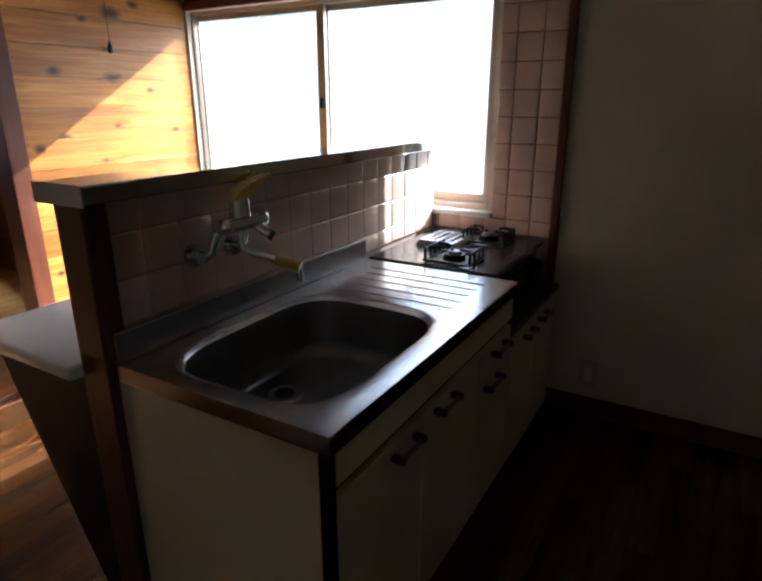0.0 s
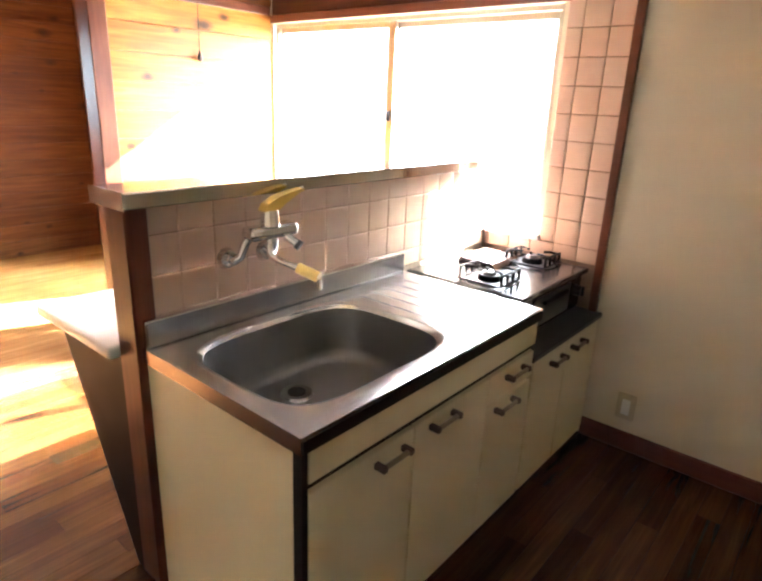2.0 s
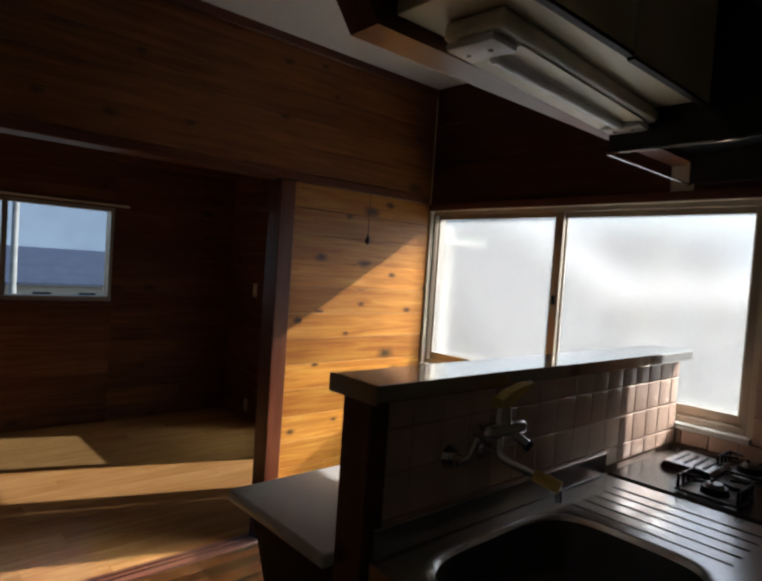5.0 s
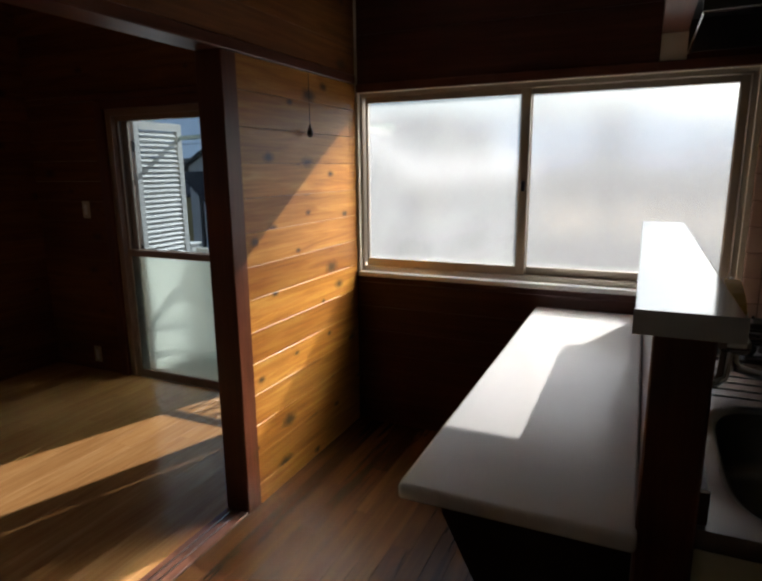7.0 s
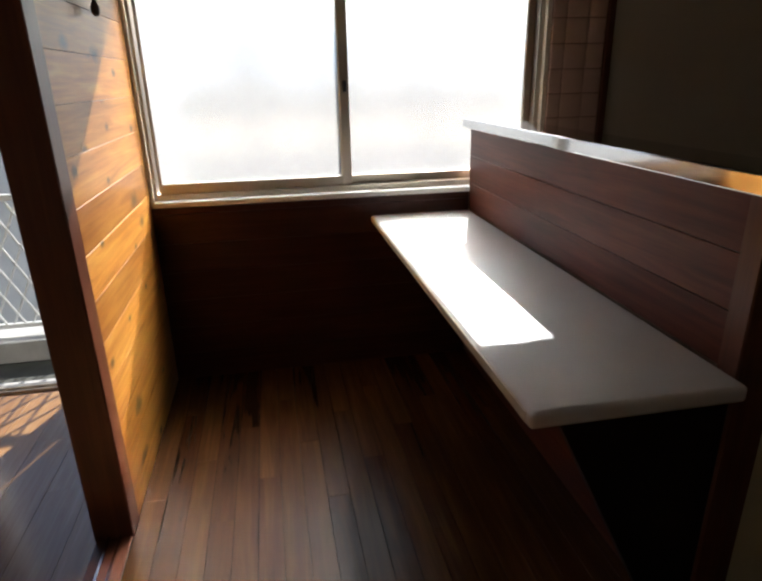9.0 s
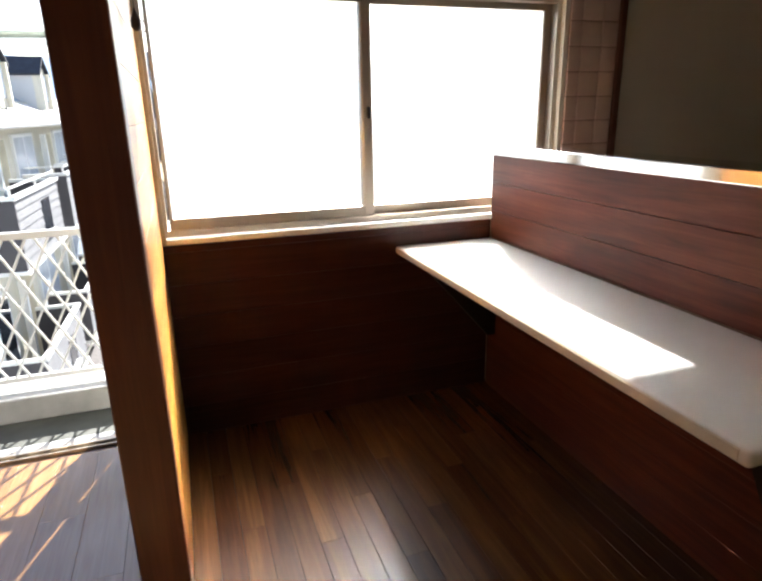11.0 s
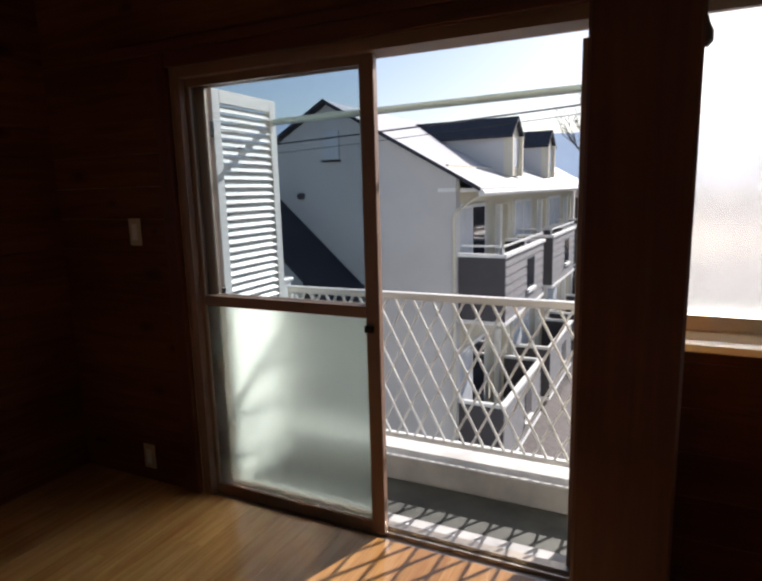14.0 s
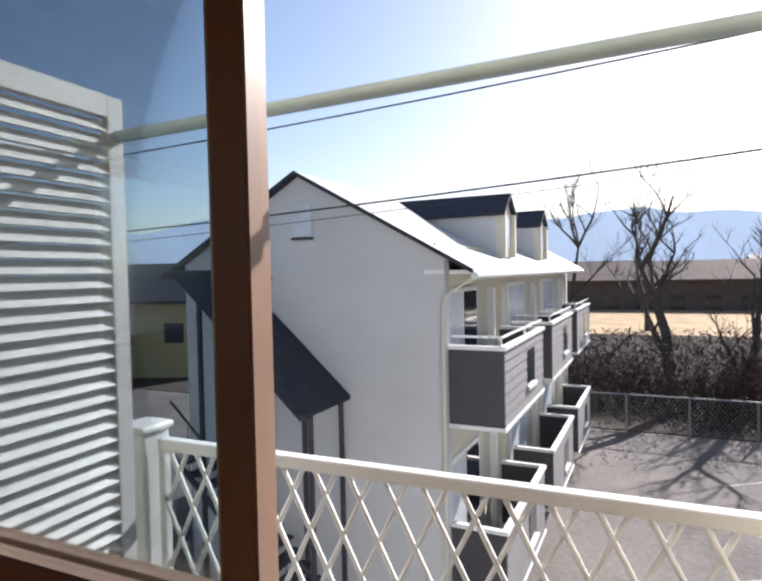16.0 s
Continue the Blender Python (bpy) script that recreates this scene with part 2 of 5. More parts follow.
def tube(bm, pts, r, n=10):
    """A bent round tube along points."""
    pts = [Vector(p) for p in pts]
    rings = []
    for i, p in enumerate(pts):
        d = (pts[min(i + 1, len(pts) - 1)] - pts[max(i - 1, 0)]).normalized()
        q = d.to_track_quat("Z", "Y")
        rings.append([bm.verts.new(p + q @ Vector((r * math.cos(2 * math.pi * k / n), r * math.sin(2 * math.pi * k / n), 0))) for k in range(n)])
    for a, b in zip(rings, rings[1:]):
        best = min(range(n), key=lambda s: (a[0].co - b[s].co).length)
        for k in range(n):
            bm.faces.new((a[k], a[(k + 1) % n], b[(k + 1 + best) % n], b[(k + best) % n]))
    bm.faces.new(rings[0][::-1])
    bm.faces.new(rings[-1])
    return bm


def prism(bm, outline, axis, lo, hi):
    """A flat outline of two coordinates, drawn out along an axis."""
    def at(p, h):
        c = list(p)
        c.insert(axis, h)
        return bm.verts.new(c)
    a, b = [at(p, lo) for p in outline], [at(p, hi) for p in outline]
    bm.faces.new(a[::-1])
    bm.faces.new(b)
    for i in range(len(a)):
        j = (i + 1) % len(a)
        bm.faces.new((a[i], a[j], b[j], b[i]))
    bmesh.ops.recalc_face_normals(bm, faces=bm.faces)
    return bm


def finish(bm, name, mat, smooth=False):
    bmesh.ops.recalc_face_normals(bm, faces=bm.faces)
    me = bpy.data.meshes.new(name)
    bm.to_mesh(me)
    bm.free()
    me.materials.append(mat)
    if smooth:
        for p in me.polygons:
            p.use_smooth = True
        me.set_sharp_from_angle(angle=radians(38))
    return me


def part(name, bm, mat, parent, label="", smooth=False):
    """One mesh object under a thing or a part; its coordinates are the parent's."""
    ob = new(name, finish(bm, name, mat, smooth))
    ob.parent = parent
    if label:
        ob["label"] = label
    return ob


def thing(name, label, category, at=(0, 0, 0), group="", kind="", turn=0):
    ob = new(name)
    ob.matrix_world = pose(*at, 0, 0, turn)
    ob.empty_display_size = 0.1
    return tagged(ob, label, category, group, kind)


def solid(name, bm, mat, label="", category="", kind="", smooth=False, group=""):
    return tagged(new(name, finish(bm, name, mat, smooth)), label, category, group, kind)


def B(*a, **k):
    return box(bmesh.new(), *a, **k)


PIECES = {}


def board_mesh(kind, length, width, thick, mat, axis, face):
    """A board of one size with chamfered long edges: runs along axis, its face looks along face."""
    key = (kind, round(length, 3), round(width, 3), mat.name, axis, face)
    if key not in PIECES:
        c = 0.0007
        prof = [(0, 0), (width, 0), (width, thick - c), (width - c, thick), (c, thick), (0, thick - c)]
        bm = bmesh.new()
        ends = []
        for s in (0, length):
            ring = []
            for w, d in prof:
                v = [0, 0, 0]
                v[axis] = s
                f = abs(face) - 1
                v[f] = d if face > 0 else -d
                v[3 - axis - f] = w
                ring.append(bm.verts.new(v))
            ends.append(ring)
        for i in range(6):
            j = (i + 1) % 6
            bm.faces.new((ends[0][i], ends[0][j], ends[1][j], ends[1][i]))
        bm.faces.new(ends[0][::-1])
        bm.faces.new(ends[1])
        PIECES[key] = finish(bm, kind, mat)
    return PIECES[key]


def piece(name, mesh, parent, at):
    ob = bpy.data.objects.new(name, mesh)
    scene.collection.objects.link(ob)
    ob.location = at
    ob.parent = parent
    return ob


# ---------------------------------------------------------------- the rooms
CEIL, SOUTH, EAST, FARWEST, WEST = 2.60, -4.2, 3.2, -4.2, -1.575
WEST2 = WEST - 0.11          # the other face of the wall between the rooms


def wall(name, label, spans, mat):
    bm = bmesh.new()
    for s in spans:
        box(bm, *s)
    return solid(name, bm, mat, label, "wall", "structure")


floor = solid("floor", B(WEST2 + 0.05, EAST, SOUTH, 0, -0.2, -0.012), M_TOE, "dark brown wooden strip floor of the kitchen and dining side", "floor", "structure")
floor_2 = solid("floor_2", B(FARWEST, WEST2 + 0.05, SOUTH, 0, -0.2, -0.012), M_TOE, "honey coloured wooden floor of the balcony room", "floor", "structure")
WX0, WX1, WZ0, WZ1 = -1.56, 0.265, 0.885, 1.845       # window opening
DX0, DX1, DZ1 = -3.43, -1.745, 1.85                    # balcony door opening
wall_north = wall("wall_north", "wall with the frosted window and the balcony door", [
    (FARWEST - 0.14, DX0, 0, 0.14, -0.2, CEIL), (DX0, DX1, 0, 0.14, DZ1, CEIL), (DX0, DX1, 0, 0.14, -0.2, -0.045),
    (DX1, WX0, 0, 0.14, -0.2, CEIL), (WX0, WX1, 0, 0.14, -0.2, WZ0), (WX0, WX1, 0, 0.14, WZ1, CEIL), (WX1, EAST + 0.14, 0, 0.14, -0.2, CEIL)], M_WALLPAPER)
wall_east = wall("wall_east", "plain cream papered wall of the kitchen", [(EAST, EAST + 0.14, SOUTH, 0, -0.2, CEIL)], M_WALLPAPER)
wall_south = wall("wall_south", "plain cream papered wall behind the walk", [(FARWEST - 0.14, EAST + 0.14, SOUTH - 0.14, SOUTH, -0.2, CEIL)], M_WALLPAPER)
VY0, VY1, VZ0, VZ1 = -2.65, -1.10, 1.03, 1.82
wall_west = wall("wall_west", "board-clad end wall of the balcony room with a window", [
    (FARWEST - 0.14, FARWEST, SOUTH, VY0, -0.2, CEIL), (FARWEST - 0.14, FARWEST, VY1, 0, -0.2, CEIL),
    (FARWEST - 0.14, FARWEST, VY0, VY1, -0.2, VZ0), (FARWEST - 0.14, FARWEST, VY0, VY1, VZ1, CEIL)], M_TRIM_Y)
OPEN0, OPEN1, HEAD = -2.95, -1.09, 1.888
wall_middle = wall("wall_middle", "pine-clad partition with a wide opening to the balcony room", [
    (WEST2 + 0.012, WEST - 0.012, -1.0, 0, -0.012, CEIL), (WEST2 + 0.012, WEST - 0.012, OPEN0 - 0.09, -1.0, HEAD + 0.045, CEIL),
    (WEST2 + 0.012, WEST - 0.012, SOUTH, OPEN0 - 0.09, -0.012, CEIL)], M_TRIM_Y)
solid("ceiling", B(FARWEST - 0.14, EAST + 0.14, SOUTH - 0.14, 0.14, CEIL, CEIL + 0.12), M_CEILING, "off-white papered ceiling", "ceiling", "structure")
# roof with eaves over the rooms, and outer wall below
solid("roof_eave", B(-6.0, 5.0, SOUTH - 0.4, 0.52, CEIL + 0.13, CEIL + 0.25), M_WHITE, "plain white roof eave above the balcony", "roof", "structure")
solid("wall_below", B(-6.0, 5.0, 0.0, 0.14, -4.3, -0.21), M_WHITE, "plain white outer wall below the balcony", "wall", "structure")

# frame of the opening, beams, baseboards
opening = thing("opening_frame", "red-brown wooden frame of the opening between rooms", "door frame", (0, 0, 0), kind="structure")
part("post", B(WEST2 - 0.006, WEST + 0.005, OPEN1, -1.0, 0, HEAD, bevel=0.004), M_TRIM_Z, opening)
part("post", B(WEST2 - 0.006, WEST + 0.005, OPEN0 - 0.09, OPEN0, 0, HEAD, bevel=0.004), M_TRIM_Z, opening)
part("lintel", B(WEST2 - 0.01, WEST + 0.012, OPEN0 - 0.09, -0.014, HEAD, HEAD + 0.045, bevel=0.004), M_TRIM_Y, opening)
part("sill_track", B(WEST2 - 0.0, WEST - 0.0, OPEN0, OPEN1, 0.0, 0.012, bevel=0.003), M_TRIM_Y, opening)
part("track_rail", B(WEST2 + 0.035, WEST2 + 0.043, OPEN0, OPEN1, 0.012, 0.018), M_STEEL, opening, "thin worn metal sliding rail")
part("track_rail", B(WEST2 + 0.070, WEST2 + 0.078, OPEN0, OPEN1, 0.012, 0.018), M_STEEL, opening, "thin worn metal sliding rail")
solid("baseboard", B(0.60, EAST, -0.014, 0, 0, 0.088, bevel=0.004), M_TRIM_X, "red-brown wooden skirting board on the cream wall", "skirting", "structure")
solid("baseboard", B(EAST - 0.014, EAST, SOUTH, -0.016, 0, 0.088, bevel=0.004), M_TRIM_Y, "red-brown wooden skirting board", "skirting", "structure")
solid("trim", B(0.557, 0.592, -0.024, 0, 0.57, CEIL, bevel=0.003), M_TRIM_Z, "red-brown upright trim between tiles and paper", "trim", "structure")
solid("cornice", B(WEST, WEST + 0.02, SOUTH, -0.002, CEIL - 0.045, CEIL, bevel=0.003), M_TRIM_Y, "dark red-brown ceiling moulding on the pine wall", "trim", "structure")

# the dropped panel with a round-cornered arch above the counter
arch = [(-0.0, 2.0), (-1.815, 2.0), (-1.845, 2.042), (-1.872, 2.075), (-1.90, 2.105), (-1.93, 2.132), (-1.962, 2.155), (-2.0, 2.178),
        (-2.05, 2.200), (-2.11, 2.220), (-2.18, 2.238), (-2.27, 2.25), (SOUTH, 2.25), (SOUTH, CEIL), (0.0, CEIL)]
solid("arch_panel", prism(bmesh.new(), arch, 0, -0.11, -0.012), M_TRIM_Y, "dark red-brown hanging panel with a rounded arch corner", "arch", "structure")

# ---------------------------------------------------------------- knee wall with steel shelf
KS = -1.715
knee = solid("knee_wall", B(-0.076, -0.010, KS, 0, 0, 1.163), M_GROUT, "low wall behind the sink, tiled and board-clad", "wall", "structure")
part("end_post", B(-0.096, 0.006, KS - 0.062, KS, 0, 1.163, bevel=0.004), M_TRIM_Z, knee, "red-brown wooden end post")
ledge = solid("steel_shelf", B(-0.128, 0.044, KS - 0.078, -0.002, 1.165, 1.207, bevel=0.004, seg=2), M_POLISH, "stainless steel ledge along the top of the low wall", "shelf")
part("end_cap", B(-0.130, 0.046, KS - 0.081, KS - 0.0785, 1.163, 1.2085), M_STEEL, ledge, "bent steel end plate")
tile_counter = B(-0.578, -0.091, -1.812, -0.016, 0.735, 0.775, bevel=0.012, seg=3)
counter = thing("dining_counter", "pale grey laminate breakfast counter fixed to the low wall", "counter")
part("counter_top", tile_counter, M_WHITE_LAM, counter, smooth=True)
part("edge_band", B(-0.5795, -0.57, -1.79, -0.02, 0.741, 0.769, bevel=0.003), M_SWITCH, counter, "beige plastic edge band")
part("bracket_panel", prism(bmesh.new(), [(-0.098, 0.0), (-0.135, 0.0), (-0.485, 0.70), (-0.485, 0.733), (-0.098, 0.733)], 1, -1.772, -1.742), M_DARKEDGE, counter, "dark brown slanted bracket panel")
part("bracket_panel", prism(bmesh.new(), [(-0.091, 0.30), (-0.13, 0.30), (-0.485, 0.70), (-0.485, 0.733), (-0.091, 0.733)], 1, -0.10, -0.07), M_DARKEDGE, counter, "dark brown slanted bracket panel")

# ---------------------------------------------------------------- kitchen units
FX = 0.600      # front of the unit carcases


def bar_handle(parent, y0, y1, x, z):
    h = part("handle", rod(bmesh.new(), (x + 0.026, y0, z), (x + 0.026, y1, z), 0.0070, 8), M_HANDLE, parent, "bar handle with brown end blocks", True)
    for y in (y0, y1):
        part("end_block", B(x, x + 0.036, y - 0.009, y + 0.009, z - 0.010, z + 0.010, bevel=0.004), M_BROWNPLATE, h, "dark brown plastic block")


def front(parent, name, y0, y1, z0, z1, hy0, hy1, hz):
    d = part(name, B(FX, FX + 0.017, y0 + 0.003, y1 - 0.003, z0 + 0.004, z1 - 0.004, bevel=0.002), M_CREAM, parent)
    if hz:
        bar_handle(d, hy0, hy1, FX + 0.017, hz)


unit = thing("sink_unit", "cream laminate sink cabinet with dark edging and bar handles", "cabinet")
# Shade of the gaps between fronts is put into the carcase colour.
part("body", B(0.004, FX - 0.002, -1.735, -0.678, 0.045, 0.588), M_DARKEDGE, unit, "carcase coloured dark to shade the door gaps")
part("toe_kick", B(0.02, FX - 0.03, -1.725, -0.69, 0, 0.044), M_TOE, unit, "dark recessed plinth")
part("side_panel", B(0.004, FX - 0.012, -1.752, -1.7355, 0.0, 0.742, bevel=0.001), M_CREAM, unit)
part("edge_strip", B(FX - 0.0115, FX + 0.016, -1.752, -1.7355, 0.0, 0.742), M_DARKEDGE, unit, "dark brown edge strip")
part("side_panel", B(0.004, FX, -0.677, -0.666, 0.085, 0.742), M_CREAM, unit)
part("front_rail", B(FX - 0.02, FX + 0.017, -1.732, -0.672, 0.660, 0.742, bevel=0.002), M_CREAM, unit)
part("groove_strip", B(FX - 0.02, FX + 0.004, -1.735, -0.672, 0.640, 0.659), M_DARKEDGE, unit, "dark brown groove under the rail")
front(unit, "door", -1.735, -1.358, 0.045, 0.640, -1.515, -1.41, 0.600)
front(unit, "door", -1.358, -0.975, 0.045, 0.640, -1.29, -1.185, 0.608)
front(unit, "drawer", -0.975, -0.672, 0.535, 0.640, -0.87, -0.76, 0.605)
front(unit, "door", -0.975, -0.672, 0.045, 0.530, -0.922, -0.812, 0.505)


def sink_top(bowl):
    """Steel worktop with a rounded bowl let into it."""
    bm = bmesh.new()
    x0, x1, y0, y1, zt = 0.003, 0.624, -1.762, -0.664, 0.790
    cx, cy, hx, hy, n = 0.318, -1.392, 0.235, 0.308, 64

    def ring(f, z, p):
        out = []
        for i in range(n):
            a = 2 * math.pi * i / n
            c, s = math.cos(a), math.sin(a)
            r = 1.0 / (abs(c) ** p + abs(s) ** p) ** (1 / p)
            out.append(bm.verts.new((cx + f * hx * r * c, cy + f * hy * r * s, z)))
        return out

    def loft(a, b):
        for i in range(n):
            j = (i + 1) % n
            bm.faces.new((a[i], a[j], b[j], b[i]))
    outer = []
    for i in range(n):
        a = 2 * math.pi * i / n
        c, s = math.cos(a), math.sin(a)
        t = min((x1 - cx if c > 0 else cx - x0) / max(abs(c), 1e-6), (y1 - cy if s > 0 else cy - y0) / max(abs(s), 1e-6))
        outer.append(bm.verts.new((cx + t * c, cy + t * s, zt)))
    corner = []
    for px, py in ((x1, y1), (x0, y1), (x0, y0), (x1, y0)):
        best = min(outer, key=lambda v: (v.co.x - px) ** 2 + (v.co.y - py) ** 2)
        best.co = Vector((px, py, zt))
    rings = [ring(f, z, p) for f, z, p in ((1.07, zt, 4.5), (1.02, zt - 0.003, 4.5), (0.985, zt - 0.014, 4.2), (0.955, zt - 0.07, 4.0),
                                           (0.93, zt - 0.145, 4.0), (0.905, zt - 0.168, 4.0), (0.86, zt - 0.180, 4.0), (0.80, zt - 0.184, 4.0), (0.4, zt - 0.187, 3.0), (0.12, zt - 0.190, 2.0))]
    if bowl:
        for a, b in zip(rings[2:], rings[3:]):
            loft(a, b)
        bm.faces.new(rings[-1])
        for v in outer + rings[0] + rings[1]:
            bm.verts.remove(v)
        return bm
    loft(outer, rings[0])
    loft(rings[0], rings[1])
    loft(rings[1], rings[2])
    for r in rings[3:]:
        for v in r:
            bm.verts.remove(v)
    low = [bm.verts.new((v.co.x, v.co.y, zt - 0.042)) for v in outer]
    loft(low, outer)
    return bm


top = thing("sink_worktop", "stainless steel sink worktop with a deep rounded bowl", "sink")
part("worktop", sink_top(False), M_STEEL, top, smooth=True)
part("bowl", sink_top(True), M_STEEL_BOWL, top, "deep dull steel bowl, darkened in colour for its shade", True)
part("front_edge", B(0.6245, 0.6285, -1.758, -0.668, 0.750, 0.781, bevel=0.001), M_DARKEDGE, top, "dark brown front edge band")
part("backsplash", B(0.003, 0.026, -1.757, -0.664, 0.7915, 0.868, bevel=0.005, seg=2), M_STEEL, top, "raised steel back edge")
drain = part("drain", rod(bmesh.new(), (0.22, -1.413, 0.600), (0.22, -1.413, 0.6085), 0.052, 24, 0.046), M_CHROME, top, "round chrome drain", True)
part("strainer", rod(bmesh.new(), (0.22, -1.413, 0.609), (0.22, -1.413, 0.6105), 0.027, 20), M_RUBBER, drain, "black rubber strainer")
for i in range(5):
    part("rib", B(0.10, 0.54, -1.02 + i * 0.065, -1.012 + i * 0.065, 0.7905, 0.793, bevel=0.001), M_STEEL, top, "pressed draining rib")

faucet = thing("faucet", "chrome wall mixer tap with yellowed lever and spout tip", "tap")
for y in (-1.485, -1.345):
    part("escutcheon", rod(bmesh.new(), (0.0, y, 0.986), (0.016, y, 0.986), 0.033, 20, 0.026), M_CHROME, faucet, smooth=True)
part("crank", tube(bmesh.new(), [(0.012, -1.485, 0.986), (0.046, -1.485, 0.988), (0.058, -1.478, 1.0), (0.064, -1.462, 1.04), (0.07, -1.448, 1.060)], 0.013, 12), M_CHROME, faucet, smooth=True)
part("crank", tube(bmesh.new(), [(0.012, -1.345, 0.986), (0.04, -1.345, 0.992), (0.052, -1.348, 1.02), (0.06, -1.356, 1.056)], 0.013, 12), M_CHROME, faucet, smooth=True)
part("nut", rod(bmesh.new(), (0.016, -1.485, 0.986), (0.034, -1.485, 0.987), 0.019, 6), M_CHROME, faucet)
part("valve_body", B(0.046, 0.110, -1.470, -1.295, 1.046, 1.086, bevel=0.016, seg=3), M_CHROME, faucet, smooth=True)
part("cartridge", rod(bmesh.new(), (0.082, -1.388, 1.084), (0.082, -1.388, 1.130), 0.029, 18, 0.025), M_CHROME, faucet, smooth=True)
lever = part("lever", prism(bmesh.new(), [(-1.418, 1.128), (-1.365, 1.128), (-1.345, 1.142), (-1.290, 1.170), (-1.270, 1.176), (-1.271, 1.182), (-1.310, 1.178), (-1.365, 1.166), (-1.405, 1.148)], 0, 0.066, 0.099), M_YELLOW, faucet, "yellowed plastic lever")
part("tip_cap", rod(bmesh.new(), (0.082, -1.271, 1.179), (0.082, -1.262, 1.181), 0.006, 10), M_WHITE, lever, "small white end cap")
knob = part("knob", rod(bmesh.new(), (0.092, -1.335, 1.046), (0.128, -1.318, 1.022), 0.014, 12), M_CHROME, faucet, "dark selector knob", True)
part("knob_ring", rod(bmesh.new(), (0.122, -1.3208, 1.026), (0.132, -1.316, 1.019), 0.016, 12), M_BLACKM, knob, "black grip ring", True)
part("spout", tube(bmesh.new(), [(0.085, -1.395, 1.052), (0.088, -1.396, 1.012), (0.098, -1.398, 0.998), (0.125, -1.393, 0.989), (0.165, -1.380, 0.980), (0.205, -1.366, 0.970)], 0.0105, 12), M_CHROME, faucet, smooth=True)
part("spout_tip", tube(bmesh.new(), [(0.185, -1.373, 0.975), (0.225, -1.359, 0.963), (0.247, -1.351, 0.956)], 0.0165, 14), M_YELLOW, faucet, "yellowed plastic spray tip", True)
part("nozzle", rod(bmesh.new(), (0.244, -1.352, 0.952), (0.246, -1.351, 0.922), 0.011, 12), M_CHROME, faucet, smooth=True)

low = thing("stove_unit", "low cream cabinet with two doors under the gas stove", "cabinet")
# Dark carcase again, so that the door gaps look shaded.
part("body", B(0.004, FX - 0.002, -0.664, -0.012, 0.045, 0.578), M_DARKEDGE, low, "carcase coloured dark to shade the door gaps")
part("top_board", B(0.004, FX + 0.018, -0.664, -0.006, 0.580, 0.602, bevel=0.003), M_HOOD, low, "thin black top")
part("toe_kick", B(0.02, FX - 0.03, -0.66, -0.012, 0, 0.044), M_TOE, low, "dark recessed plinth")
part("filler", B(FX - 0.02, FX + 0.005, -0.05, -0.012, 0.045, 0.576), M_CREAM, low)
front(low, "door", -0.662, -0.365, 0.045, 0.578, -0.518, -0.422, 0.535)
front(low, "door", -0.365, -0.055, 0.045, 0.578, -0.328, -0.232, 0.543)

stove = thing("gas_stove", "two-burner gas stove with dark top and iron grates", "stove", (0.31, -0.335, 0.604))
part("body", B(-0.285, 0.205, -0.298, 0.298, 0.012, 0.165, bevel=0.008, seg=2), M_STOVE, stove, "brown-black enamelled body")
part("top_plate", B(-0.292, 0.228, -0.303, 0.303, 0.166, 0.188, bevel=0.006, seg=2), M_STOVE, stove, "brown-black enamelled top plate")
vent_cover = part("vent_cover", prism(bmesh.new(), [(-0.215, 0.1885), (-0.03, 0.1885), (-0.045, 0.214), (-0.20, 0.218)], 1, -0.05, 0.16), M_STEEL, stove, "raised steel grill vent cover")
for k in range(4):
    part("slot", B(-0.178 + k * 0.034, -0.170 + k * 0.034, -0.02, 0.13, 0.2165, 0.2190), M_HOOD, vent_cover, "dark vent slot")
part("grill_door", B(0.206, 0.214, -0.16, 0.16, 0.03, 0.15, bevel=0.003), M_HOOD, stove, "black grill door")
part("grill_handle", B(0.2145, 0.232, -0.11, 0.11, 0.118, 0.134, bevel=0.005, seg=2), M_BLACKM, stove, "black grill handle")
